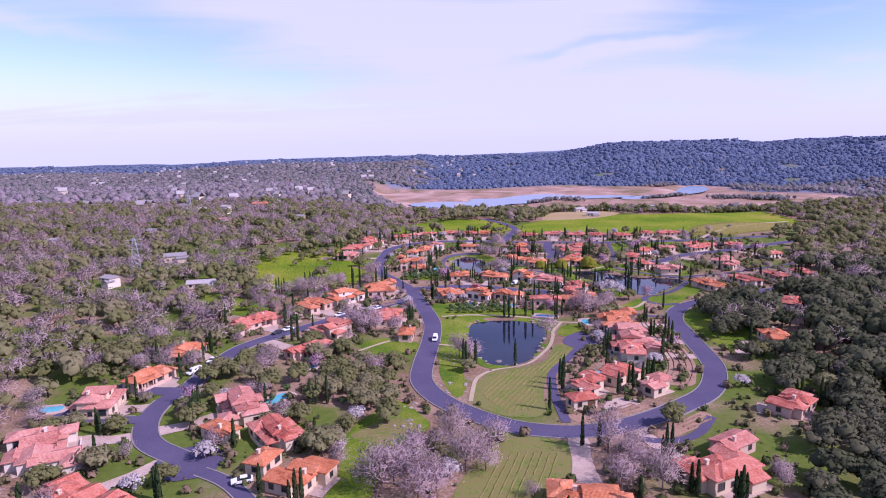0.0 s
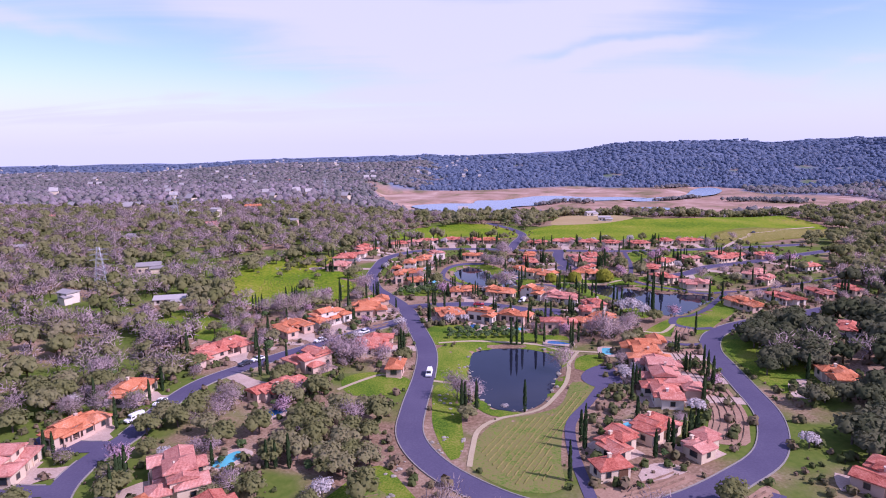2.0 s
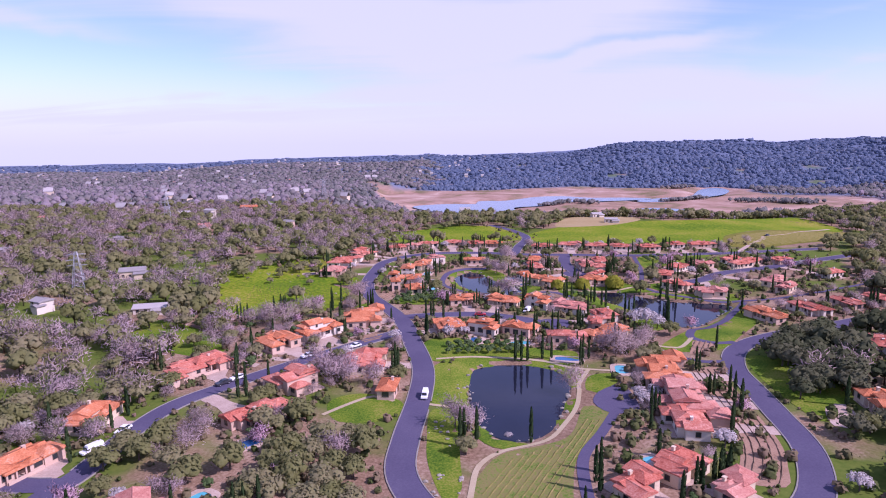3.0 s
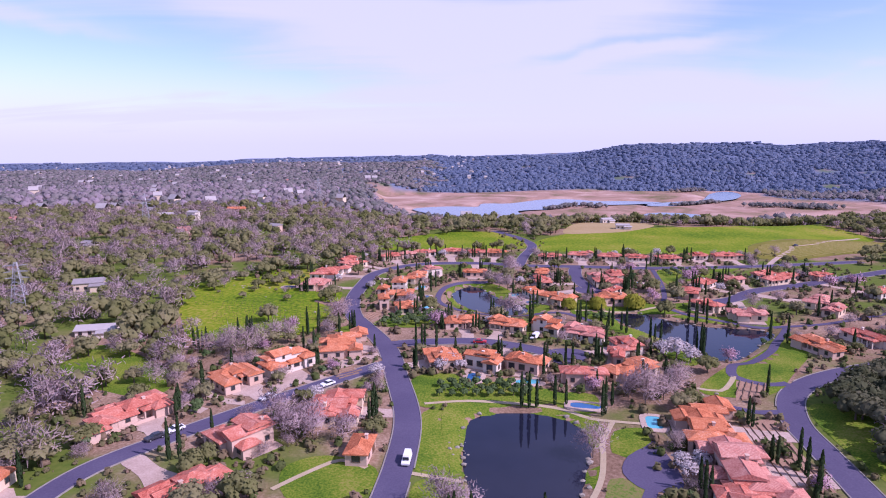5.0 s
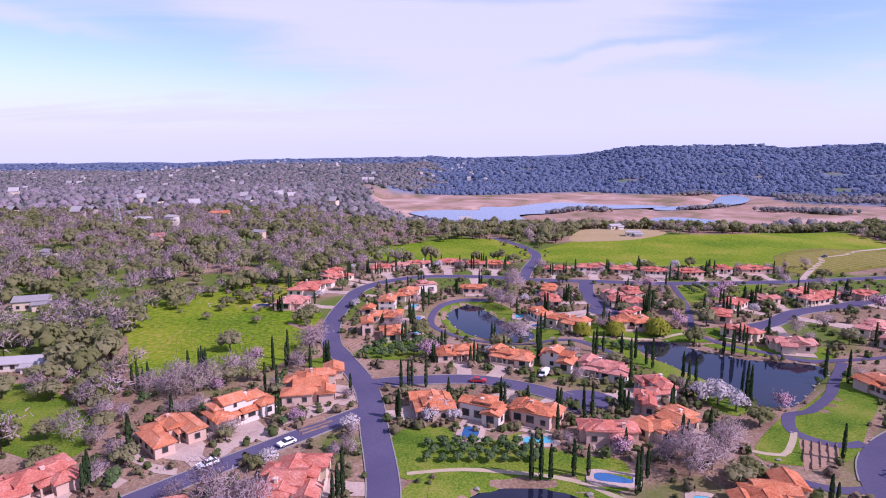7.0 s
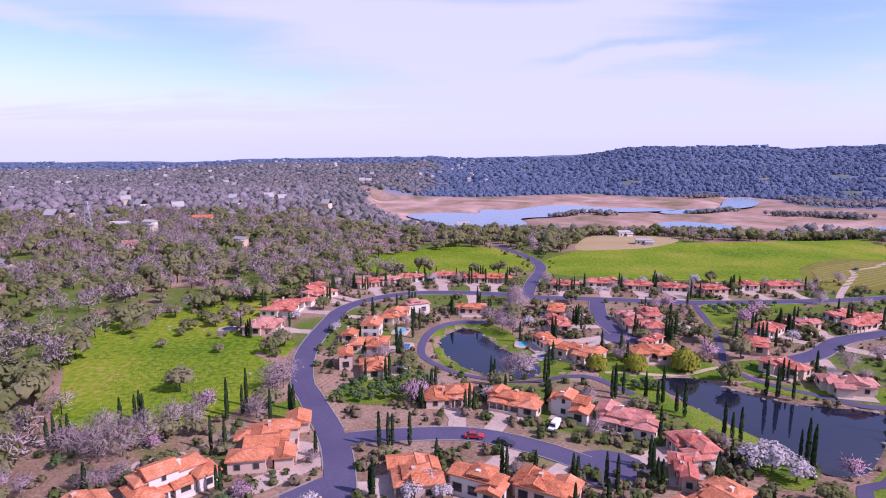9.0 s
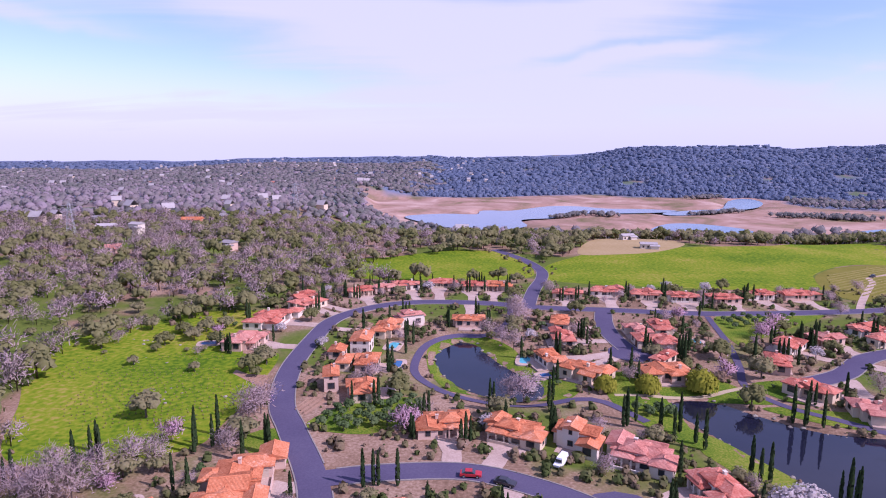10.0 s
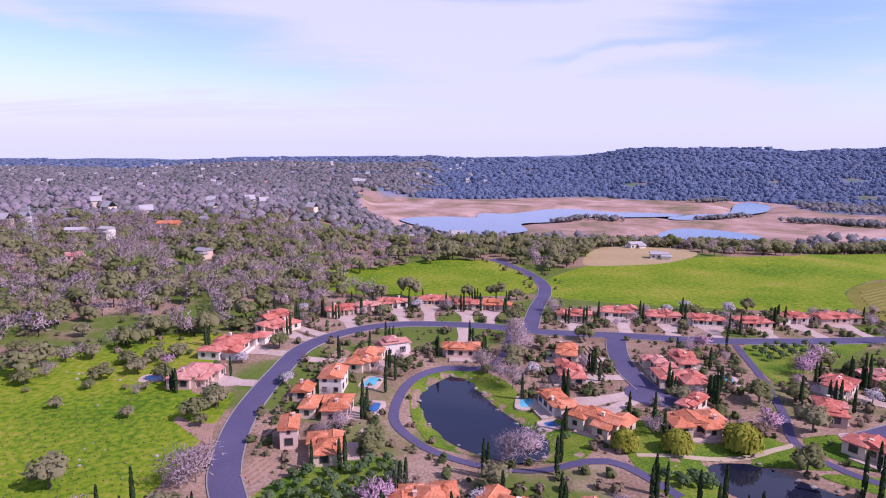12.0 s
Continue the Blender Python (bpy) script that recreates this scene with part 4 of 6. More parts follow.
villa(67, 210, 83, 19.4, 13, 2, 1)
villa(63, 197, 81, 15.8, 10, 1, 2)
villa(130, 291, -73, 16, 8, 1, 0)
villa(150, 298, -77, 15.8, 8, 1, 2)
villa(52, 175, 40, 11.4, 9, 1.5, 2)
villa(61, 166, 31, 10.2, 7, 1, 1)
villa(42, 167, 31, 11, 9, 1, 2)
villa(37, 157, 16, 7, 6, 1, 2)
villa(115, 203, -97, 12.3, 9, 1, 0)
villa(92, 152, -140, 12.3, 10, 1, 2)
villa(58, 120, -155, 17, 13, 1.5, 2)
villa(66, 131, -149, 9, 7, 1, 1)
villa(28, 110, 172, 15.8, 10, 1, 0)
villa(147, 251, -127, 14.1, 9, 1, 2)
villa(170, 304, -77, 12.3, 7, 1, 2)
villa(186, 310, -76, 12.3, 7, 1, 2)
villa(163, 386, 22, 14.1, 7, 1, 2)
villa(164, 398, 22, 14.1, 7, 1, 2)
villa(124, 330, 165, 14.1, 10, 1, 1)
villa(161, 346, -137, 15.8, 8, 1, 1)
villa(160, 332, -137, 11.4, 7, 1, 1)
villa(197, 362, -153, 13.2, 8, 1, 2)
villa(172, 393, 27, 14.1, 7, 1, 2)
villa(190, 395, 27, 12.3, 7, 1, 2)
for hx, hy, hw, hd, hr in HOUSES:
    if hw >= 12:
        driveway(hx, hy, hr, hw, hd)


# ---- trees ----
RHOMBS = [(0, 1), (0, 2), (1, 2)]


def unit(v):
    return v / (np.linalg.norm(v, axis=-1, keepdims=True) + 1e-9)


def dodecahedron():
    """A rounded solid of twelve rhombs, the core of a leaf clump."""
    cube = [(x, y, z) for x in (-1, 1) for y in (-1, 1) for z in (-1, 1)]
    octa = [tuple(s * 2 if k == a else 0 for k in range(3)) for a in range(3) for s in (-1, 1)]
    v = np.array(cube + octa, float) / 1.87
    faces = []
    for a, b in RHOMBS:
        e = 3 - a - b
        for sa in (-1, 1):
            for sb in (-1, 1):
                q = []
                for se in (-1, 1):
                    p = [0, 0, 0]
                    p[a], p[b], p[e] = sa, sb, se
                    q.append(cube.index(tuple(p)))
                oa, ob_ = 8 + a * 2 + (sa > 0), 8 + b * 2 + (sb > 0)
                f = [oa, q[0], ob_, q[1]]
                nrm = np.cross(v[f[1]] - v[f[0]], v[f[2]] - v[f[0]])
                faces.append(f if nrm @ v[f].mean(0) > 0 else f[::-1])
    return v, np.array(faces)


CORE_V, CORE_F = dodecahedron()


BLOCK_V = np.array([(a * r, b * r, c) for c, r in ((-0.7, 0.72), (0.75, 0.55)) for a, b in ((-1, -1), (1, -1), (1, 1), (-1, 1))])
BLOCK_F = np.array([(3, 2, 1, 0), (4, 5, 6, 7), (0, 1, 5, 4), (1, 2, 6, 5), (2, 3, 7, 6), (3, 0, 4, 7)])


def foliage(clumps, n, size, rng, core=0.9, jitter=0.45, aspect=1.0, solid=(CORE_V, CORE_F)):
    """Leaf clumps (cx, cy, cz, rx, ry, rz): uneven cores, and n leaf sprays that stand out from them. Vertices, quads, normals."""
    cl = np.array(clumps, float)
    vs, fs, ns, k = [], [], [], 0
    if core:
        for q in cl:
            cv, cf = solid
            v = cv * core * rng.uniform(0.8, 1.2, (len(cv), 1))
            vs.append(v * q[3:] + q[:3])
            ns.append(unit(cv + (0, 0, 0.5)))
            fs.append(cf + k)
            k += len(cv)
    if n:
        area = cl[:, 3] * cl[:, 4] + cl[:, 3] * cl[:, 5]
        c = cl[rng.choice(len(cl), n, p=area / area.sum())]
        u = unit(rng.normal(size=(n, 3)))
        u[:, 2] = np.where(u[:, 2] < -0.3, -u[:, 2], u[:, 2])
        p = c[:, :3] + u * c[:, 3:] * rng.uniform(0.9, 1.18, (n, 1))
        nn = unit(u + rng.normal(size=(n, 3)) * jitter + (0, 0, 0.3))
        a = unit(np.cross(nn, rng.normal(size=(n, 3))))
        b = np.cross(nn, a)
        s = size * rng.uniform(0.6, 1.35, (n, 1)) / 2
        v = np.stack([p - a * s - b * s * aspect * 0.7, p + a * s * 0.7 - b * s * aspect, p + a * s + b * s * aspect * 0.7, p - a * s * 0.7 + b * s * aspect], 1)
        vs.append(v.reshape(-1, 3))
        ns.append(np.repeat(unit(u + (0, 0, 0.55)), 4, 0))
        fs.append(np.arange(n * 4).reshape(-1, 4) + k)
    return np.concatenate(vs), np.concatenate(fs), np.concatenate(ns)


def limb(p, q, r0, r1, sides=5):
    p, q = np.array(p, float), np.array(q, float)
    d = (q - p) / np.linalg.norm(q - p)
    a = np.cross(d, (0.3, 1, 0.1))
    a /= np.linalg.norm(a)
    b = np.cross(d, a)
    ang = np.arange(sides) * 2 * np.pi / sides
    ring = np.cos(ang)[:, None] * a + np.sin(ang)[:, None] * b
    v = np.concatenate([p + ring * r0, q + ring * r1])
    f = np.array([(i, (i + 1) % sides, sides + (i + 1) % sides, sides + i) for i in range(sides)])
    return v, f


def join(pieces):
    vs, fs, k = [], [], 0
    for v, f, *_ in pieces:
        vs.append(v)
        fs.append(np.asarray(f) + k)
        k += len(v)
    return np.concatenate(vs), np.concatenate(fs)


def broad_tree(seed, h, r, n, size, clumps=9, spread=0.62, aspect=1.0, sides=5, core=0.9):
    """Trunk and limbs, and the leaf clusters on their ends."""
    rng = np.random.default_rng(seed)
    cl, wood = [], [limb((0, 0, -0.6), (0, 0, h * 0.3), 0.05 * h * 0.7, 0.035 * h * 0.8, sides)]
    for i in range(clumps):
        a = i * 2.4 + rng.uniform(-0.4, 0.4)
        rr = r * spread * math.sqrt((i + 0.3) / clumps)
        cz = h * (0.64 - 0.3 * (rr / r) + rng.uniform(-0.1, 0.08))
        k = r * rng.uniform(0.3, 0.48)
        cl.append((rr * math.cos(a), rr * math.sin(a), cz, k, k, k * 0.95))
        wood.append(limb((0, 0, h * 0.27), (rr * 0.9 * math.cos(a), rr * 0.9 * math.sin(a), cz), 0.018 * h, 0.006 * h, max(3, sides - 2)))
    return join(wood), foliage(cl, n, size, rng, core, aspect=aspect)


def twig_tree(seed, h, r, n, width=0.1, length=1.5):
    """A leafless tree: limbs and a haze of thin twigs that fan upwards and outwards."""
    rng = np.random.default_rng(seed)
    wood = [limb((0, 0, -0.5), (0, 0, h * 0.28), 0.02 * h, 0.014 * h, 4)]
    ends = []
    for i in range(9):
        a = i * 2.4 + rng.uniform(-0.5, 0.5)
        rr = r * 0.62 * math.sqrt((i + 0.4) / 9)
        e = np.array((rr * math.cos(a), rr * math.sin(a), h * rng.uniform(0.4, 0.76)))
        wood.append(limb((0, 0, h * 0.24), e, 0.008 * h, 0.004 * h, 3))
        ends.append(e)
    ends = np.array(ends)
    k = ends[rng.integers(0, 9, n)]
    p = k + rng.normal(size=(n, 3)) * (r * 0.27, r * 0.27, h * 0.11)
    c = np.array((0, 0, h * 0.3))
    d = (p - c) / np.linalg.norm(p - c, axis=1)[:, None] + rng.normal(size=(n, 3)) * 0.7
    d /= np.linalg.norm(d, axis=1)[:, None]
    s = np.cross(d, rng.normal(size=(n, 3)))
    s /= np.linalg.norm(s, axis=1)[:, None]
    s *= np.where((np.cross(s, d) * (unit(p - c) + (0, 0, 0.6))).sum(1) < 0, -1, 1)[:, None]
    L = length * rng.uniform(0.6, 1.3, (n, 1))
    v = np.stack([p - d * L / 2 - s * width, p - d * L / 2 + s * width, p + d * L / 2 + s * width * 0.3, p + d * L / 2 - s * width * 0.3], 1).reshape(-1, 3)
    nn = unit(np.repeat(unit(p - c) + (0, 0, 0.6), 4, 0))
    return join(wood), (v, np.arange(n * 4).reshape(-1, 4), nn)


def spire(seed, h, r, n, size):
    """A columnar cypress of upswept sprays."""
    rng = np.random.default_rng(seed)
    z = rng.uniform(0.04, 1, n) ** 0.9
    prof = np.minimum(1, z * 5 + 0.3) * (1 - z ** 3.0) ** 0.75 + 0.03
    a = rng.uniform(0, 2 * np.pi, n)
    out = np.stack([np.cos(a), np.sin(a), np.zeros(n)], 1)
    p = out * (prof * r * rng.uniform(0.72, 1.08, n))[:, None]
    p[:, 2] = z * h
    up = np.stack([np.cos(a) * 0.22, np.sin(a) * 0.22, np.ones(n)], 1)
    s = np.cross(up, out) + rng.normal(size=(n, 3)) * 0.25
    k = size * rng.uniform(0.7, 1.3, (n, 1))
    v = np.stack([p - s * k * 0.45 - up * k * 0.8, p + s * k * 0.45 - up * k * 0.8, p + s * k * 0.22 + up * k * 0.9, p - s * k * 0.22 + up * k * 0.9], 1).reshape(-1, 3)
    return limb((0, 0, -0.5), (0, 0, h * 0.75), r * 0.16, r * 0.05, 5), (v, np.arange(n * 4).reshape(-1, 4), np.repeat(unit(out + (0, 0, 0.25)), 4, 0))


def weeping(seed, h, r, n):
    rng = np.random.default_rng(seed)
    wood, leaf = broad_tree(seed, h, r, n // 2, 0.5, 12)
    a = rng.uniform(0, 2 * np.pi, n)
    rr = r * np.sqrt(rng.uniform(0.25, 1.0, n))
    z = h * (0.86 - 0.35 * (rr / r) ** 2) * rng.uniform(0.45, 1.0, n)
    p = np.stack([np.cos(a) * rr, np.sin(a) * rr, z], 1)
    s = np.stack([-np.sin(a), np.cos(a), np.zeros(n)], 1) * 0.28
    d = np.stack([np.cos(a) * 0.12, np.sin(a) * 0.12, -np.full(n, 0.8)], 1)
    v = np.stack([p + s, p - s, p - s * 0.6 + d, p + s * 0.6 + d], 1).reshape(-1, 3)
    nn = np.repeat(unit(np.stack([np.cos(a), np.sin(a), np.full(n, 0.5)], 1)), 4, 0)
    return wood, (*join([leaf, (v, np.arange(n * 4).reshape(-1, 4))]), np.concatenate([leaf[2], nn]))


class Kind:
    """A sort of tree: some trunk and crown meshes that its trees share."""

    def __init__(self, name, label, category, group, models, leaf):
        self.tags, self.name, self.models = (label, category, group), name, []
        rng = np.random.default_rng(len(name))
        for (wv, wf), (lv, lf, ln) in models:
            self.models.append((big_mesh("trunk", wv, wf, [M_BARK]), big_mesh("crown", lv, lf, [leaf], tint=np.full(len(lv), rng.uniform(0.1, 0.9)), normals=ln)))

    def plant(self, x, y, scale=1.0, turn=0.0, tall=1.0, model=0):
        ob = new(self.name)
        ob.matrix_basis = pose(x, y, ground_z(x, y), 0, 0, turn) @ Matrix.Diagonal((scale, scale, scale * tall, 1))
        for nm, me in zip(("trunk", "crown"), self.models[model % len(self.models)]):
            o = new(nm, me)
            o.parent = ob
        return tagged(ob, *self.tags)


OAK_MODELS = [broad_tree(s, 8.0, 4.6, 270, 0.66, 9, core=0.82) for s in (1, 2, 3, 4)]
OAKS = Kind("oak_tree", "spreading live oak with grey-green leaves", "tree", "oaks", OAK_MODELS, M_OAK)
DARK_OAKS = Kind("oak_tree", "broad live oak with dark leaves", "tree", "oaks on the knoll", OAK_MODELS, M_DARK_OAK)
BARES = Kind("bare_tree", "leafless spreading tree with mauve-grey twigs", "tree", "bare trees", [twig_tree(s, 7.5, 3.9, 820, 0.065, 0.82) for s in (11, 12, 13)], M_BARE)
CYPRESSES = Kind("cypress_tree", "slender dark green Italian cypress", "tree", "cypresses", [spire(s, 8.4, 0.47, 220, 0.4) for s in (21, 22, 23)], M_CYPRESS)
OLIVES = Kind("olive_tree", "small round olive tree on the lawn", "tree", "olive grove", [broad_tree(s, 3.4, 1.7, 70, 0.45, 6) for s in (31, 32)], M_OLIVE)
BLOSSOMS = Kind("flowering_tree", "small tree covered in white blossom", "tree", "flowering trees", [broad_tree(s, 5.0, 2.6, 480, 0.3, 12, 0.7, core=0.55) for s in (41, 42)], M_BLOSSOM)
PINKS = Kind("flowering_tree", "small tree with mauve-pink blossom", "tree", "flowering trees", [twig_tree(s, 5.5, 3.0, 620, 0.1, 0.8) for s in (51, 52)], M_PINK)
WILLOWS = Kind("willow_tree", "weeping willow with fresh yellow-green leaves", "tree", "willows by the pond", [weeping(61, 6.5, 4.0, 700)], M_WILLOW)
rnd = random.Random(5)


def near_house(x, y, margin):
    for hx, hy, w, d, rot in HOUSES:
        c, s = math.cos(radians(-rot)), math.sin(radians(-rot))
        u, v = (x - hx) * c - (y - hy) * s, (x - hx) * s + (y - hy) * c
        if abs(u) < w / 2 + margin and abs(v) < d * 0.68 + margin:
            return True
    return False


def in_water(x, y, margin=1.0):
    return any(abs(x - p[:, 0].mean()) < 45 and abs(y - p[:, 1].mean()) < 45 and float(signed(p, np.array([x]), np.array([y]))[0]) < margin for p, _ in PONDS)


def plantable(x, y, house=1.5, rd=1.5):
    return not (near_house(x, y, house) or on_road(x, y, rd) or in_water(x, y))


def cypress_at(pts, tall=1.0):
    for x, y in pts:
        if plantable(x, y, 0.8, 0.8):
            CYPRESSES.plant(x, y, rnd.uniform(0.85, 1.1), rnd.uniform(0, 360), tall * rnd.uniform(0.85, 1.2), rnd.randrange(3))


cypress_at([(25, 246), (27, 246), (29, 246), (31, 246), (34, 247), (37, 247), (49, 246), (46, 241), (45, 240), (95, 303), (94, 304), (80, 322), (82, 318), (94, 254), (99, 257), (75, 330), (79, 256)], 1.05)
cypress_at([(39, 339), (40, 340), (57, 327), (60, 327), (35, 375), (9, 345), (10, 344), (23, 333), (-2, 386), (-4, 377), (117, 430), (121, 430), (111, 418), (113, 446), (92, 449), (124, 300), (121, 306)])
cypress_at([(-81, 289), (-80, 290), (-79, 291), (-78, 292), (-69, 298), (-67, 301), (-66, 302), (-65, 301), (-46, 305), (-44, 314), (-35, 290), (-44, 290), (-40, 288), (-36, 280), (-32, 312), (-30, 306), (-29, 305)])
cypress_at([(-4, 293), (-3, 293), (1, 293), (-6, 292), (22, 332), (23, 332), (38, 334), (55, 323), (56, 323), (59, 326), (64, 322), (66, 318), (68, 320), (70, 315), (71, 312), (79, 298), (77, 298), (76, 300), (34, 360), (59, 292), (42, 276), (44, 275)])
cypress_at([(95, 329), (100, 328), (102, 326), (103, 327), (106, 325), (110, 329), (88, 289), (89, 288), (89, 286), (88, 284)], 1.25)
cypress_at([(32, 134), (36, 134), (6, 188), (10, 191), (7, 193), (23, 191), (26, 191), (28, 155), (30, 152), (31, 158), (32, 161), (32, 164), (34, 168), (33, 155), (34, 172), (36, 176), (-66, 149), (-38, 161), (-36, 161), (-33, 161), (80, 210), (80, 213), (48, 126), (50, 129), (50, 126), (52, 131)])
cypress_at([(-68, 305), (-47, 308), (-43, 308), (-56, 216), (-54, 217), (-34, 302), (-50, 224), (-48, 224), (-46, 221), (79, 204)])
for x, y, s in ((56, 346, 0.85), (68, 345, 0.95), (84, 347, 1.15)):
    WILLOWS.plant(x, y, s, x * 7)
for x, y, s in ((21, 320, 1.0), (7, 274, 1.1), (3, 271, 1.0), (76, 286, 1.5), (80, 285, 1.7), (83, 281, 1.3), (56, 215, 0.9), (60, 214, 1.0), (9, 271, 0.9), (-52, 396, 0.9), (56, 211, 0.9), (67, 186, 1.1), (131, 463, 1.2), (114, 466, 1.2), (0, 462, 1.2), (35, 350, 0.8), (40, 392, 1.0), (18, 196, 0.5), (131, 372, 1.0), (-30, 121, 0.9)):
    BLOSSOMS.plant(x, y, s, x * 37, 1.0, int(x) % 2)
for x, y, s in ((102, 416, 1.0), (123, 392, 1.2), (128, 397, 1.2), (95, 357, 1.1), (80, 205, 0.7), (0, 318, 1.2), (2, 320, 1.0), (97, 285, 0.9), (133, 402, 1.3), (185, 378, 1.2), (198, 380, 1.2), (-74, 392, 0.8)):
    PINKS.plant(x, y, s, x * 37, 1.0, int(y) % 2)
BARE_SPOTS = [(-29, 230), (-36, 234), (-25, 233), (-19, 226), (-32, 226), (-27, 226), (-62, 287), (-66, 284), (-56, 297), (-60, 292), (-52, 299), (-71, 294), (-75, 288), (-40, 324), (-38, 327), (39, 412), (38, 426), (37, 419), (36, 406), (-1, 133),
              (-5, 122), (-11, 119), (11, 133), (-6, 114), (-15, 117), (2, 136), (-8, 128), (4, 124), (-2, 116), (6, 130), (8, 125), (38, 131), (43, 121), (44, 115), (41, 127), (36, 117), (8, 196), (5, 199), (38, 220), (61, 253), (64, 250), (68, 254), (71, 258), (55, 251), (58, 247), (25, 396), (30, 388), (33, 382), (32, 340), (28, 340)]
for x, y in BARE_SPOTS:
    if plantable(x, y, 0.5, -1.5):
        BARES.plant(x + rnd.uniform(-0.6, 0.6), y + rnd.uniform(-0.6, 0.6), rnd.uniform(0.95, 1.4), rnd.uniform(0, 360), rnd.uniform(0.9, 1.15), rnd.randrange(3))
OAK_SPOTS = [(-66, 323), (-50, 355), (-49, 366), (-47, 362), (-31, 135), (-27, 137), (-29, 132), (-22, 168), (-17, 174), (-24, 161), (-16, 184), (-27, 181), (-22, 176), (-30, 172), (-19, 163), (-38, 312), (-33, 182), (-71, 185), (-67, 182), (-73, 178),
             (-66, 150), (-70, 156), (66, 243), (70, 246), (63, 240), (105, 355), (110, 372), (100, 372), (35, 401), (-3, 342), (29, 295), (112, 452), (-5, 236), (-12, 229), (-15, 148), (-35, 176), (-26, 188), (-36, 168), (-38, 150), (-20, 190), (-24, 158), (-52, 172), (-58, 178), (-64, 188), (-68, 168), (-40, 196), (-35, 200), (-84, 146), (-86, 120), (-80, 128), (-100, 145)]
for x, y in OAK_SPOTS:
    if plantable(x, y, 0.5, 0.5):
        OAKS.plant(x, y, rnd.uniform(0.7, 1.05), rnd.uniform(0, 360), rnd.uniform(0.85, 1.1), rnd.randrange(4))
for i in range(9):
    for j in range(6):
        x, y = -22 + i * 3.6 + j * 1.2 + rnd.uniform(-0.5, 0.5), 316 + j * 4.2 + i * 0.9 + rnd.uniform(-0.5, 0.5)
        if inside(np.array(LAWNS[7], float), np.array([x]), np.array([y]))[0] and plantable(x, y, 1, 1.5):
            OLIVES.plant(x, y, rnd.uniform(0.8, 1.15), rnd.uniform(0, 360), 1.0, i % 2)
for x, y in [(3 + 3.4 * i + (j % 2) * 1.5, 252 + j * 3.2 + 0.1 * i) for i in range(8) for j in range(3)] + [(119 + i * 5, 404 + i * 2.6 + j * 5) for i in range(7) for j in range(3)] + [(61 + 3 * i, 330 + 2.5 * j) for i in range(4) for j in range(2)] + [(112 + 4.5 * i, 303 + 3 * j - i) for i in range(4) for j in range(2)]:
    if plantable(x, y, 1, 1.2):
        OLIVES.plant(x, y, rnd.uniform(0.75, 1.1), rnd.uniform(0, 360), 1.0, int(x) % 2)
# garden trees round the villas
for hx, hy, w, d, rot in HOUSES:
    if w < 10:
        continue
    for k in range(rnd.choice((2, 3, 4))):
        a = radians(rot + rnd.choice((-60, -35, 25, 55, 120, 150, 200, 240)) + rnd.uniform(-12, 12))
        x, y = hx + math.cos(a) * (w / 2 + 2.2), hy + math.sin(a) * (d * 0.7 + 2.2)
        n = rnd.choice((1, 2, 2, 3))
        cypress_at([(x + q * 1.3 * math.cos(a + 1.6), y + q * 1.3 * math.sin(a + 1.6)) for q in range(n)], 0.85)
    for k in range(rnd.choice((1, 2, 3))):
        a = rnd.uniform(0, 6.28)
        x, y = hx + math.cos(a) * (w / 2 + 4), hy + math.sin(a) * (d * 0.7 + 4)
        if plantable(x, y, 1.2, 2) and not any(inside(p, np.array([x]), np.array([y]))[0] for p in DRIVES):
            rnd.choice((OAKS, BARES, BARES, OLIVES, OLIVES)).plant(x, y, rnd.uniform(0.45, 0.75), rnd.uniform(0, 360), 1.0, rnd.randrange(3))

# loose garden trees between the plots
placed = 0
lawn_polys = [np.array(p, float) for p in LAWNS]
while placed < 215:
    x, y = (rnd.uniform(-108, 215), rnd.uniform(104, 470)) if rnd.random() < 0.6 else (rnd.uniform(-105, -8), rnd.uniform(104, 300))
    if not plantable(x, y, 1.0, 2.2) or any(inside(p, np.array([x]), np.array([y]))[0] for p in DRIVES + (lawn_polys if rnd.random() < 0.93 else [])):
        continue
    if x < -62 and 296 < y < 425 or x > 110 and y < 270:
        continue
    placed += 1
    kind = rnd.choices((OAKS, BARES, OLIVES, PINKS, BLOSSOMS), (5, 7, 3, 1.2, 0.5))[0]
    kind.plant(x, y, rnd.uniform(0.45, 0.95) if kind in (OAKS, BARES) else rnd.uniform(0.7, 1.1), rnd.uniform(0, 360), rnd.uniform(0.9, 1.15), rnd.randrange(4))


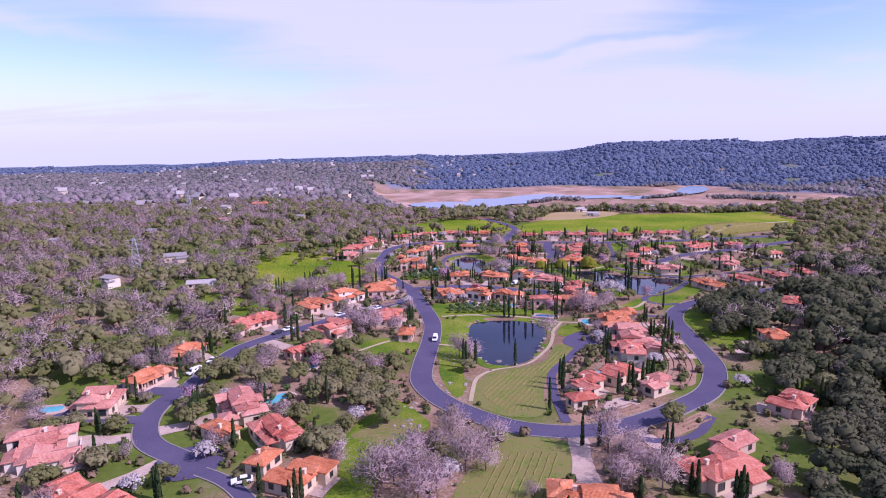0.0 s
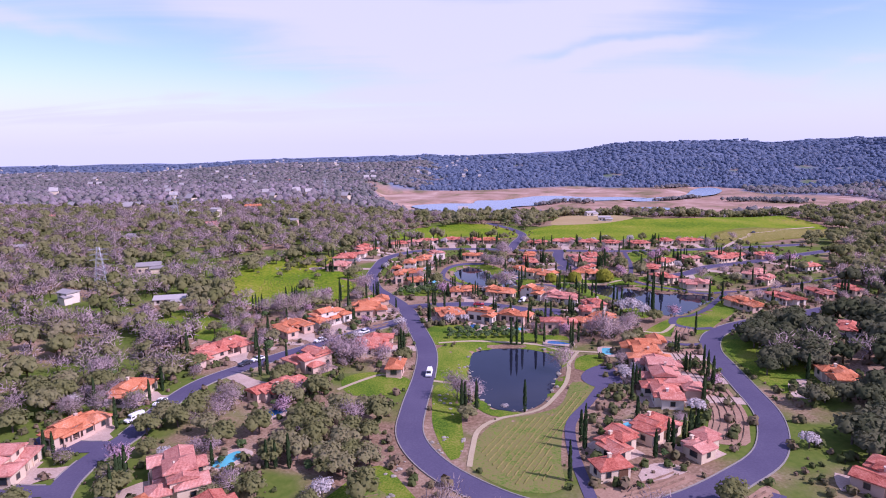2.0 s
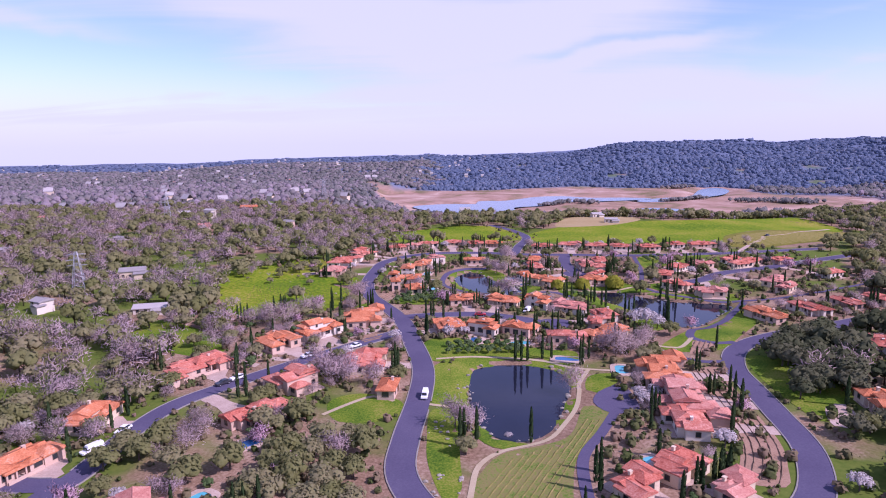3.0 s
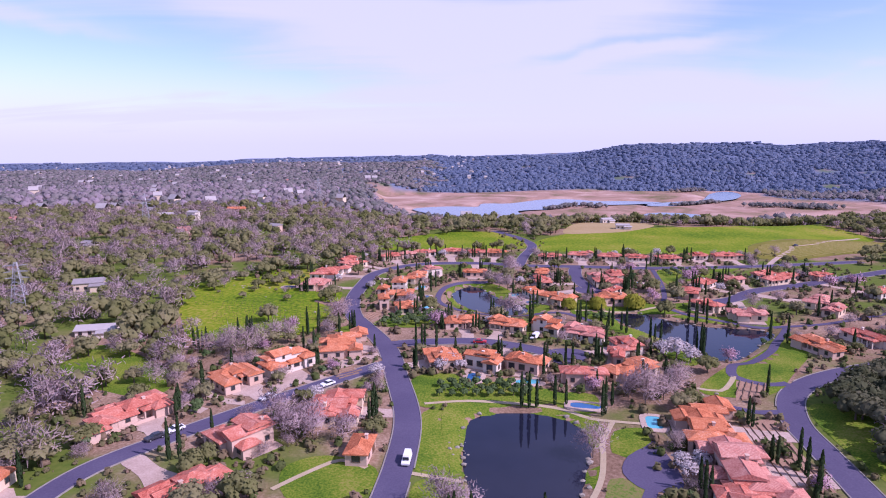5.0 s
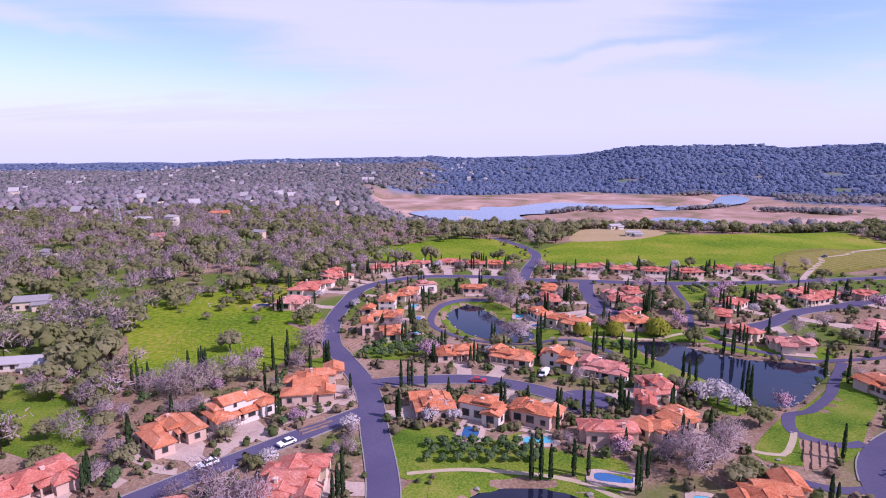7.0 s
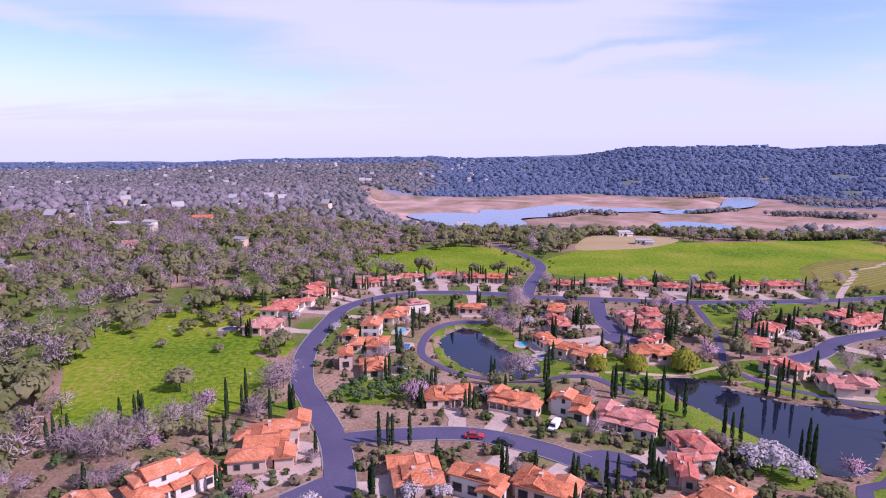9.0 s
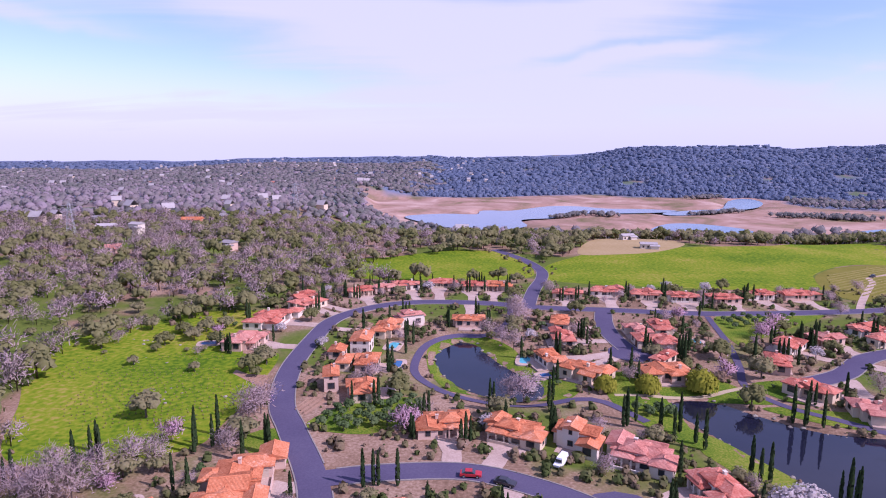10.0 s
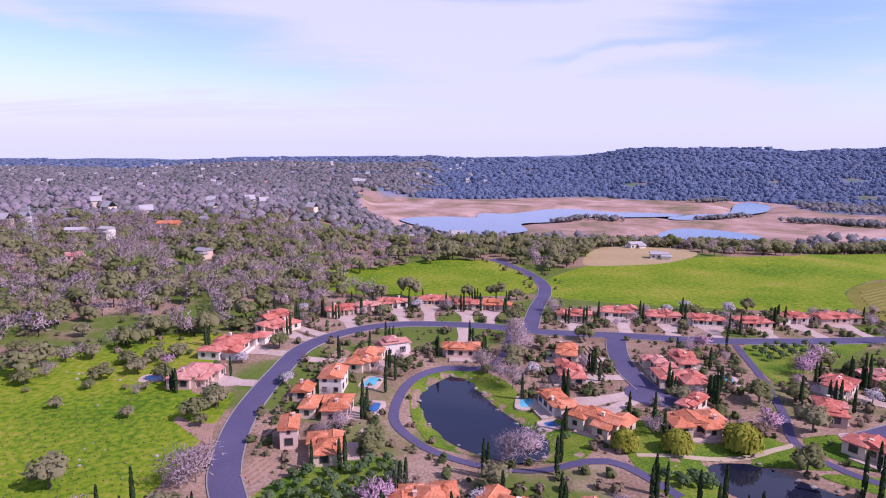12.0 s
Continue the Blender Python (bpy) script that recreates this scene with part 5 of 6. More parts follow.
# ---- woods ----
def scatter(models, leaf, places, scales, tints, turns, name, label, tallness=None):
    """One joined mesh of many trees, for woods that nobody could count."""
    vs, fs, mi, tt, nn, k = [], [], [], [], [], 0
    place = np.asarray(places, np.float32)
    for m, ((wv, wf), (lv, lf, ln)) in enumerate(models):
        ids = np.arange(m, len(place), len(models))
        if not len(ids):
            continue
        v0, f0 = join([(wv, wf), (lv, lf)])
        c, s = np.cos(turns[ids])[:, None], np.sin(turns[ids])[:, None]
        sc = scales[ids][:, None]
        x, y, z = v0[:, 0][None], v0[:, 1][None], v0[:, 2][None]
        v = np.stack([(x * c - y * s) * sc, (x * s + y * c) * sc, z * sc * (1 if tallness is None else tallness[ids][:, None])], 2) + place[ids][:, None, :]
        wn = wv - wv.mean(0)
        n0 = np.concatenate([wn / (np.linalg.norm(wn, axis=1)[:, None] + 1e-9), ln])
        nx, ny, nz = n0[:, 0][None], n0[:, 1][None], n0[:, 2][None]
        nn.append(np.stack([nx * c - ny * s, nx * s + ny * c, nz + 0 * c], 2).reshape(-1, 3))
        n = len(v0)
        vs.append(v.reshape(-1, 3))
        fs.append((f0[None] + (np.arange(len(ids)) * n)[:, None, None] + k).reshape(-1, 4))
        mi.append(np.tile(np.r_[np.ones(len(wf)), np.zeros(len(lf))], len(ids)))
        tt.append(np.repeat(tints[ids], n))
        k += n * len(ids)
    me = big_mesh(name, np.concatenate(vs), np.concatenate(fs), [leaf, M_BARK], np.concatenate(mi), np.concatenate(tt), normals=np.concatenate(nn))
    return tagged(new(name, me), label, "woodland", kind="stuff")


MEADOWS = [np.array(p, float) for p in (
    [(-40, 312), (-50, 304), (-84, 300), (-104, 330), (-118, 365), (-100, 400), (-82, 415), (-62, 420), (-40, 420)],
    [(-36, 494), (-52, 535), (-25, 562), (14, 590), (52, 585), (66, 540), (60, 490), (15, 486)],
    [(58, 480), (62, 545), (84, 575), (95, 588), (114, 640), (150, 676), (180, 650), (190, 622), (240, 630), (270, 650), (303, 684), (335, 670), (345, 610), (335, 500), (250, 450), (205, 446), (141, 466)],
    [(-124, 280), (-113, 294), (-79, 268), (-77, 250), (-96, 256), (-108, 258)],
    [(-150, 372), (-120, 372), (-96, 430), (-75, 440), (-90, 470), (-120, 440)],
)]
VILLAGE = np.array([(-64, 205), (-84, 205), (-104, 150), (-110, 100), (60, 95), (78, 118), (98, 175), (105, 215), (112, 245), (150, 264), (166, 278), (182, 312), (212, 368), (232, 400), (240, 470), (60, 484), (-30, 480), (-62, 450), (-76, 410), (-62, 370), (-40, 340), (-84, 300), (-84, 262), (-92, 232)], float)
CLEARINGS = np.array([(-168, 302, 14), (-124, 308, 11), (-253, 636, 12), (-217, 612, 12), (-263, 636, 10), (-164, 369, 12), (-195, 655, 16), (150, 609, 14)])
rg = np.random.default_rng(7)


def wood_points(lo, hi, step, keep):
    ys = np.arange(lo, hi, step)
    out = []
    for y in ys:
        half = 0.745 * y + 28
        xs = np.arange(-half, half + 30, step)
        out.append(np.stack([xs, np.full(len(xs), y)], 1))
    p = np.concatenate(out)
    p += rg.uniform(-0.48, 0.48, p.shape) * step
    p = p[rg.uniform(size=len(p)) < keep]
    x, y = p.T
    ok = ~inside(VILLAGE, x, y) & (signed(BASIN, x, y) > 4)
    for m in MEADOWS:
        ok &= ~inside(m, x, y)
    for cx, cy, r in CLEARINGS:
        ok &= (np.hypot(x - cx, y - cy) > r) & ~((np.abs(x - cx * y / np.maximum(cy, 1)) < r * 0.6) & (y < cy) & (y > cy - 22))
    for hx, hy, w, d, rot in HOUSES:
        ok &= np.hypot(x - hx, y - hy) > w * 0.62 + 3
        if hx > 80 and hy < 270:
            ok &= (np.abs(x - hx * y / hy) > w * 0.5) | (y > hy) | (y < hy - 26)
    for line, width, _, _ in ROADS:
        near = (np.abs(x - line[:, 0].mean()) < 300) & (np.abs(y - line[:, 1].mean()) < 300)
        if near.any():
            d = distance(line, x[near], y[near])
            ok[np.where(near)[0][d < width / 2 + 4]] = False
    return p[ok]


for xx, yy, k in ((112, 246, 1.2), (118, 252, 1.25), (125, 257, 1.2), (121, 244, 1.1), (109, 237, 1.0), (132, 262, 1.2), (116, 236, 1.1), (129, 250, 1.2), (137, 266, 1.1)):
    DARK_OAKS.plant(xx, yy, k, xx * 37, 1.0, int(yy) % 4)
for i in range(26):
    xx, yy = 98 + rnd.uniform(0, 26), 188 + i * 2.6 + rnd.uniform(-2, 2)
    if plantable(xx, yy, 1.0, 4.0):
        DARK_OAKS.plant(xx, yy, rnd.uniform(0.8, 1.25), rnd.uniform(0, 360), rnd.uniform(0.9, 1.1), rnd.randrange(4))


for a in range(20):
    t = a / 20 * 6.28
    xx, yy = -100 + math.cos(t) * rnd.uniform(17, 26), 270 + math.sin(t) * rnd.uniform(11, 20)
    if plantable(xx, yy, 2.0, 3.0):
        (OAKS if a % 3 else BARES).plant(xx, yy, rnd.uniform(0.6, 1.1), rnd.uniform(0, 360), 1.0, a % 4)


# scattered oaks and bushes on the upper meadow
upper = random.Random(31)
count = 0
while count < 55:
    xx, yy = upper.uniform(-150, -62), upper.uniform(352, 440)
    if yy > 330 - (xx + 60) * 0.55 and not near_house(xx, yy, 4) and not on_road(xx, yy, 4):
        (OAKS if upper.random() < 0.8 else BARES).plant(xx, yy, upper.choice((0.25, 0.35, 0.5, 0.8)), upper.uniform(0, 360), 0.9, upper.randrange(4))
        count += 1


def cottage(x, y, rot, w, d, h, wall, roof, words):
    """A plain house among the trees: walls, gabled roof and windows."""
    ob = new("house")
    ob.matrix_basis = pose(x, y, ground_z(x, y), 0, 0, rot)
    tagged(ob, words, "house", "houses in the woods")
    part("wall", box(bmesh.new(), -w / 2, w / 2, -d / 2, d / 2, -2, h), wall, ob)
    part("wall", box(bmesh.new(), w * 0.1, w * 0.62, -d * 0.8, -d * 0.2, -2, h * 0.7), wall, ob)
    part("roof", roof_bm(0, 0, w, d, h, 0.5, 0.32, True), roof, ob)
    part("roof", roof_bm(w * 0.36, -d * 0.5, w * 0.52, d * 0.6, h * 0.7, 0.5, 0.32, True), roof, ob)
    for i in range(min(3, int(w / 3.5))):
        for z in ((0.9,) if h < 5 else (0.9, 3.7)):
            fr = share("window", WINDOWS[0][0], ob, pose(-w / 2 + 1.8 + i * 3.2, -d / 2, z))
            share("pane", WINDOWS[0][1], fr, Matrix())


M_SHINGLE = mat("grey_roof_shingles", [(0.2, 0.18, 0.18), (0.34, 0.31, 0.3)], 0.5, 0.9, 8, tint="object")
M_PALE_ROOF = mat("pale_sheet_roof", [(0.3, 0.27, 0.26), (0.44, 0.4, 0.39)], 0.5, 0.8, 8, tint="object")
cottage(-168, 302, -25, 6.5, 6, 5.0, M_WALL[2], M_SHINGLE, "tall white house with a grey shingle roof")
cottage(-124, 306, 12, 13, 6.5, 2.7, M_WALL[2], M_PALE_ROOF, "long low white building with a pale flat-pitched roof")
cottage(-164, 369, 20, 12, 8, 4.0, M_WALL[0], M_SHINGLE, "cream house with a brownish roof among trees")
cottage(-253, 636, 10, 13, 8, 5.0, M_WALL[2], M_PALE_ROOF, "white house with a pale roof on the slope")
cottage(-217, 612, -15, 8, 7, 7.5, M_WALL[2], M_PALE_ROOF, "tall white house above the bare trees")
cottage(-195, 655, 5, 15, 9, 6.5, M_WALL[1], M_ROOF[0], "tan villa with an orange tile roof on a green knoll")
cottage(150, 609, -10, 11, 6, 3.4, M_WALL[2], M_PALE_ROOF, "low white building on the bare hilltop")
cottage(147, 653, 15, 10, 6, 3.6, M_WALL[2], M_PALE_ROOF, "white building on the ochre hilltop")
homes = random.Random(11)
spots = []
while len(spots) < 34:
    yy = homes.uniform(430, 1900)
    xx = homes.uniform(-0.78 * yy, -60 if yy < 900 else 0.08 * yy)
    if signed(BASIN, np.array([xx]), np.array([yy]))[0] > 40 and not any(inside(m, np.array([xx]), np.array([yy]))[0] for m in MEADOWS) and not inside(VILLAGE, np.array([xx]), np.array([yy]))[0] and all(math.hypot(xx - a, yy - b) > 28 for a, b in spots):
        spots.append((xx, yy))
for xx, yy in spots:
    pick = homes.randrange(4)
    cottage(xx, yy, homes.uniform(-40, 40), homes.uniform(7, 11), homes.uniform(5.5, 7.5), homes.choice((3.0, 3.6, 5.0)), M_WALL[(2, 0, 0, 1)[pick]],
            homes.choice((M_SHINGLE, M_SHINGLE, M_SHINGLE, M_ROOF[1])), "pale house standing among trees" if pick < 2 else "tan house standing among trees")
CLEARINGS = np.concatenate([CLEARINGS, [(a, b, 8 + 0.003 * b) for a, b in spots]])


def far_houses():
    """Small pale houses over the far slopes, too many and too small to tell apart."""
    r = np.random.default_rng(17)
    v0 = np.array([(-1, -1, -0.3), (1, -1, -0.3), (1, 1, -0.3), (-1, 1, -0.3), (-1, -1, 1), (1, -1, 1), (1, 1, 1), (-1, 1, 1), (-1.1, -1.2, 0.98), (1.1, -1.2, 0.98), (1.1, 0, 1.6), (-1.1, 0, 1.6), (1.1, 1.2, 0.98), (-1.1, 1.2, 0.98)])
    f0 = np.array([(0, 1, 5, 4), (1, 2, 6, 5), (2, 3, 7, 6), (3, 0, 4, 7), (8, 9, 10, 11), (11, 10, 12, 13)])
    vs, fs, mi, k = [], [], [], 0
    while k < 110:
        yy = r.uniform(650, 3600)
        xx = yy * r.uniform(-0.72, 0.06)
        if float(signed(BASIN, np.array([xx]), np.array([yy]))[0]) < 60 or inside(MEADOWS[1], np.array([xx]), np.array([yy]))[0]:
            continue
        a = r.uniform(-0.6, 0.6)
        s = r.uniform(0.7, 1.3) * np.array((4.6, 3.4, 6.5 + yy * 0.0006))
        p = v0 * s
        q = np.column_stack([p[:, 0] * math.cos(a) - p[:, 1] * math.sin(a) + xx, p[:, 0] * math.sin(a) + p[:, 1] * math.cos(a) + yy, p[:, 2] + ground_z(xx, yy)])
        vs.append(q); fs.append(f0 + k * len(v0)); mi += [0, 0, 0, 0, 1, 1]
        k += 1
    tagged(new("far_houses", big_mesh("far_houses", np.concatenate(vs), np.concatenate(fs), [M_WALL[0], M_PALE_ROOF], mi)), "small pale houses scattered over far wooded slopes", "houses", kind="stuff")


far_houses()
near = wood_points(70, 720, 7.8, 0.86)
thick = wood_points(90, 330, 7.0, 0.8)
near = np.concatenate([near, thick[thick[:, 0] > 92]])
x, y = near.T
west = x < -30
bare_share = np.where(west, 0.56, np.where(y < 280, 0.1, 0.14)) + 0.28 * waves(x, y, 95, 0.7) * west
is_bare = rg.uniform(size=len(x)) < bare_share
zone = (np.abs(x) < 115) & (y < 215)          # trees that stand near enough to be counted
for px, py, bare in zip(x[zone], y[zone], is_bare[zone]):
    kind = BARES if bare else DARK_OAKS if px > 60 else OAKS
    kind.plant(px, py, rnd.uniform(0.75, 1.2), rnd.uniform(0, 360), rnd.uniform(0.9, 1.15), rnd.randrange(4))


def wood(sel, models, leaf, name, label, smin=0.75, smax=1.4):
    p = near[sel]
    n = len(p)
    z = height(p[:, 0], p[:, 1])
    scatter(models, leaf, np.column_stack([p, z]), rg.uniform(smin, smax, n), np.clip(rg.normal(0.56, 0.25, n), 0, 1), rg.uniform(0, 6.3, n), name, label, rg.uniform(0.85, 1.2, n))


LEAFY = [broad_tree(s, 8.5, 4.8, 64, 1.05, 4, sides=3, core=0.95) for s in (71, 72, 73, 74)]
knoll = (x > 60) & (y < 330)
wood(~zone & ~is_bare & ~knoll, LEAFY, M_OAK, "oak_wood", "dense wood of grey-green live oaks")
wood(~zone & ~is_bare & knoll, LEAFY, M_DARK_OAK, "oak_wood", "dense wood of dark oaks on the knoll")
wood(~zone & is_bare, [twig_tree(s, 7.6, 4.6, 165, 0.135, 1.15) for s in (75, 76, 77)], M_BARE, "bare_wood", "leafless mauve-grey trees of the winter wood")


def far_wood(lo, hi, step, keep, n, size, h, r, name, label, leaf, lumps=1, side=0):
    p = wood_points(lo, hi, step, keep)
    if side:
        p = p[side * (p[:, 0] + 0.03 * p[:, 1] + 60 * waves(p[:, 0], p[:, 1], 200)) > 0]
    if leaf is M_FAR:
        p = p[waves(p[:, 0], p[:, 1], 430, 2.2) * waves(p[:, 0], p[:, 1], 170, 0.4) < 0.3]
    z = height(p[:, 0], p[:, 1])
    k = len(p)
    models = []
    for s in (81, 82, 83):
        rng = np.random.default_rng(s)
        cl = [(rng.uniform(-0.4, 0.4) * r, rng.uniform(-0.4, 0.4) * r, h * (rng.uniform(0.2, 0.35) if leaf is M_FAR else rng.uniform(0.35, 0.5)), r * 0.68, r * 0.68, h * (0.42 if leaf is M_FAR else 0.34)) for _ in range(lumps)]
        models.append((limb((0, 0, -1), (0, 0, h * 0.5), 0.3, 0.2, 3), foliage(cl, n, size, rng, 1.0, solid=(CORE_V, CORE_F) if lo < 1000 else (BLOCK_V, BLOCK_F))))
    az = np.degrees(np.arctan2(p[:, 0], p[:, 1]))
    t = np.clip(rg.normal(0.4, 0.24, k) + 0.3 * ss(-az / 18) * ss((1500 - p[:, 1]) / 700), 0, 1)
    scatter(models, leaf, np.column_stack([p, z]), rg.uniform(0.55, 1.45, k), t, rg.uniform(0, 6.3, k), name, label)


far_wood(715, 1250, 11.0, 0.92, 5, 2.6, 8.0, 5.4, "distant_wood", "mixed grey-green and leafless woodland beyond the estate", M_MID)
far_wood(1245, 1750, 11.5, 0.95, 3, 3.0, 8.0, 6.6, "distant_wood", "woodland on the slopes past the lake, haze-blue in its colour", M_FAR, 1, 1)
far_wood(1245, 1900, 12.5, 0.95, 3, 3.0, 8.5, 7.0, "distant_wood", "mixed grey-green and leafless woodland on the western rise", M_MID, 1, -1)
far_wood(1745, 2950, 17.0, 0.95, 1, 5.0, 9.0, 10.5, "distant_wood", "far wooded hills, haze-blue put into their colour", M_FAR, 1, 1)
far_wood(1895, 2950, 19.0, 0.95, 1, 5.0, 9.0, 11.5, "distant_wood", "far wooded slopes in the west, mauve from bare trees and painted haze", M_MID, 1, -1)
far_wood(2945, 4100, 34.0, 0.95, 1, 6.0, 10.0, 20.0, "distant_wood", "wooded land at the horizon with haze painted into its colour", M_FAR)


# wooded spits in the lake bed
def spit(pts, n, seed):
    line = spline(pts, False, 6)
    rng = np.random.default_rng(seed)
    p = line[rng.integers(0, len(line), n)] + rng.normal(size=(n, 2)) * (8, 7)
    models = [(limb((0, 0, -1), (0, 0, 4), 0.3, 0.2, 3), foliage([(0, 0, 4.5, 4, 4, 3.0), (2, 1, 4, 3, 3, 2.4)], 10, 2.0, rng))]
    scatter(models, M_MID, np.column_stack([p, height(p[:, 0], p[:, 1])]), rng.uniform(0.5, 1.1, n), rng.uniform(0.1, 0.5, n), rng.uniform(0, 6.3, n), "spit_wood", "dark trees on a spit of the dry lake bed")


spit([(148, 984), (183, 994), (226, 990)], 70, 1)
spit([(345, 1024), (374, 1032), (402, 1040)], 60, 2)
spit([(441, 986), (487, 974), (531, 955)], 110, 3)
spit([(425, 1247), (471, 1271)], 40, 4)


# ---- shrubs and ground plants ----
def shrubs():
    pts = []
    r = random.Random(21)
    for hx, hy, w, d, rot in HOUSES:
        for _ in range(62 if w >= 12 else 16):
            a = r.uniform(0, 6.28)
            q = r.uniform(0.5, 9.0)
            xx, yy = hx + math.cos(a) * (w * 0.55 + q), hy + math.sin(a) * (d * 0.6 + q)
            pts.append((xx, yy))
    for line, width, kerb, nrm in ROADS[:9]:
        for i in range(0, len(line), 1):
            for side in (-1, 1):
                if r.random() < 0.5:
                    o = width / 2 + r.uniform(1.5, 7.0)
                    pts.append(tuple(line[i] + nrm[i] * side * o))
    for _ in range(4500):
        pts.append((r.uniform(-110, 215), r.uniform(100, 470)))
    ok = [p for p in pts if plantable(p[0], p[1], 0.7, 0.9) and not any(inside(q, np.array([p[0]]), np.array([p[1]]))[0] for q in DRIVES)
          and not any(inside(np.array(q, float), np.array([p[0]]), np.array([p[1]]))[0] for q in LAWNS) and not inside(MEADOWS[0], np.array([p[0]]), np.array([p[1]]))[0]]
    p = np.array(ok)
    n = len(p)
    models = []
    for s in (91, 92, 93):
        rng = np.random.default_rng(s)
        cl = [(rng.uniform(-0.5, 0.5), rng.uniform(-0.5, 0.5), rng.uniform(0.3, 0.6), 0.6, 0.6, 0.5) for _ in range(3)]
        models.append((limb((0, 0, -0.2), (0, 0, 0.5), 0.05, 0.03, 3), foliage(cl[:1], 8, 0.5, rng, solid=(BLOCK_V, BLOCK_F))))
    scatter(models, M_SHRUB, np.column_stack([p, height(p[:, 0], p[:, 1])]), rg.uniform(0.4, 1.65, n) ** 1.7, rg.uniform(0, 1, n), rg.uniform(0, 6.3, n), "shrubs", "garden shrubs in green, bronze and russet")


shrubs()


# ---- vineyards ----
def ribbons(lines, name, label, material, width=0.6, tall=0.4):
    """Low continuous ridges of pruned vines along lines."""
    rng = np.random.default_rng(4)
    pieces = []
    for l in lines:
        p = spline(l, False, 1.2)
        t = np.gradient(p, axis=0)
        q = np.stack([-t[:, 1], t[:, 0]], 1) / (np.hypot(*t.T)[:, None] + 1e-9)
        w = width * rng.uniform(0.6, 1.3, (len(p), 1)) / 2
        hh = tall * rng.uniform(0.5, 1.3, len(p))
        z = height(p[:, 0], p[:, 1])
        a, m, e = p - q * w, p + q * rng.uniform(-0.1, 0.1, (len(p), 1)), p + q * w
        v = np.concatenate([np.column_stack([a, z]), np.column_stack([m, z + 0.08 + hh]), np.column_stack([e, z])])
        k = len(p)
        i = np.arange(k - 1)
        f = np.concatenate([np.stack([i, i + 1, k + i + 1, k + i], 1), np.stack([k + i, k + i + 1, 2 * k + i + 1, 2 * k + i], 1)])
        pieces.append((v, f))
    v, f = join(pieces)
    tagged(new(name, big_mesh(name, v, f[:, ::-1], [material])), label, "vineyard", kind="stuff")


def straight_rows(poly, angle, spacing):
    poly = np.array(poly, float)
    c = poly.mean(0)
    d, e = np.array((math.cos(radians(angle)), math.sin(radians(angle)))), np.array((-math.sin(radians(angle)), math.cos(radians(angle))))
    out = []
    for k in np.arange(-120, 120, spacing):
        q = c + e * k + d * np.arange(-140, 140, 1.0)[:, None]
        ok = np.where(inside(poly, q[:, 0], q[:, 1]))[0]
        if len(ok) > 4:
            out.append([tuple(q[ok[0]]), tuple(q[ok[-1]])])
    return out


def dotted_rows(poly, angle, spacing, gap):
    """Young vines one by one along straight rows, each a low tuft by its stake."""
    rng = np.random.default_rng(6)
    models = [(limb((0, 0, -0.1), (0, 0, 1.1), 0.05, 0.04, 3), foliage([(0, 0, 0.45, 0.42, 0.42, 0.4)], 4, 0.4, rng, solid=(BLOCK_V, BLOCK_F)))]
    pts = []
    for (ax, ay), (bx, by) in straight_rows(poly, angle, spacing):
        k = max(2, int(math.hypot(bx - ax, by - ay) / gap))
        pts += [(ax + (bx - ax) * u, ay + (by - ay) * u) for u in np.arange(k) / (k - 1)]
    p = np.array(pts) + rng.normal(size=(len(pts), 2)) * 0.12
    p = p[rng.uniform(size=len(p)) < 0.9]
    n = len(p)
    scatter(models, M_OLD_VINE, np.column_stack([p, height(p[:, 0], p[:, 1])]), rng.uniform(0.28, 0.55, n), rng.uniform(0, 1, n), rng.uniform(0, 6.3, n), "vine_plants", "old staked vines in rows across the meadow")


LOOP = ROADS[0][0]
LOOP_N = ROADS[0][3]


def beside_loop(i0, i1, offs):
    return [[tuple(LOOP[i] + LOOP_N[i] * o) for i in range(i0, i1, 3)] for o in offs]


def loop_index(x, y):
    return int(np.hypot(LOOP[:, 0] - x, LOOP[:, 1] - y).argmin())


ia, ib = loop_index(92, 236), loop_index(72, 163)
sgn = -1 if (LOOP[ia] + LOOP_N[ia] * 5)[0] > LOOP[ia][0] else 1
edge = [tuple(LOOP[i] + LOOP_N[i] * sgn * 5.2) for i in range(ia, ib, 4)] + [tuple(LOOP[i] + LOOP_N[i] * sgn * 14.5) for i in range(ib, ia, -4)]
patch("vineyard_bed", edge, M_SOIL, 0.07, "terraced brown soil bed of bare vines", "vineyard")
ribbons(beside_loop(ia + 1, ib, [sgn * o for o in (6.4, 8.2, 10.0, 11.8, 13.4)]), "vine_row", "low bare vines in curved rows", M_VINE, 0.55, 0.25)
ic, id_ = loop_index(58, 152), loop_index(32, 142)
edge = [tuple(LOOP[i] + LOOP_N[i] * sgn * 5.0) for i in range(ic, id_, 3)] + [tuple(LOOP[i] + LOOP_N[i] * sgn * 9.5) for i in range(id_, ic, -3)]
patch("vineyard_bed", edge, M_SOIL, 0.075, "terraced brown soil bed of bare vines", "vineyard")
ribbons(beside_loop(ic + 1, id_, [sgn * o for o in (6.2, 7.7, 9.0)]), "vine_row", "low bare vines in curved rows", M_VINE)
edge = [tuple(LOOP[i] - LOOP_N[i] * sgn * 5.2) for i in range(ib + 3, ic + 4, 3)] + [tuple(LOOP[i] - LOOP_N[i] * sgn * 10) for i in range(ic + 4, ib + 3, -3)]
patch("vineyard_bed", edge, M_SOIL, 0.08, "terraced brown soil bed of bare vines", "vineyard")
ribbons(beside_loop(ib + 4, ic + 4, [-sgn * o for o in (6.2, 7.7, 9.2)]), "vine_row", "low bare vines in curved rows", M_VINE)
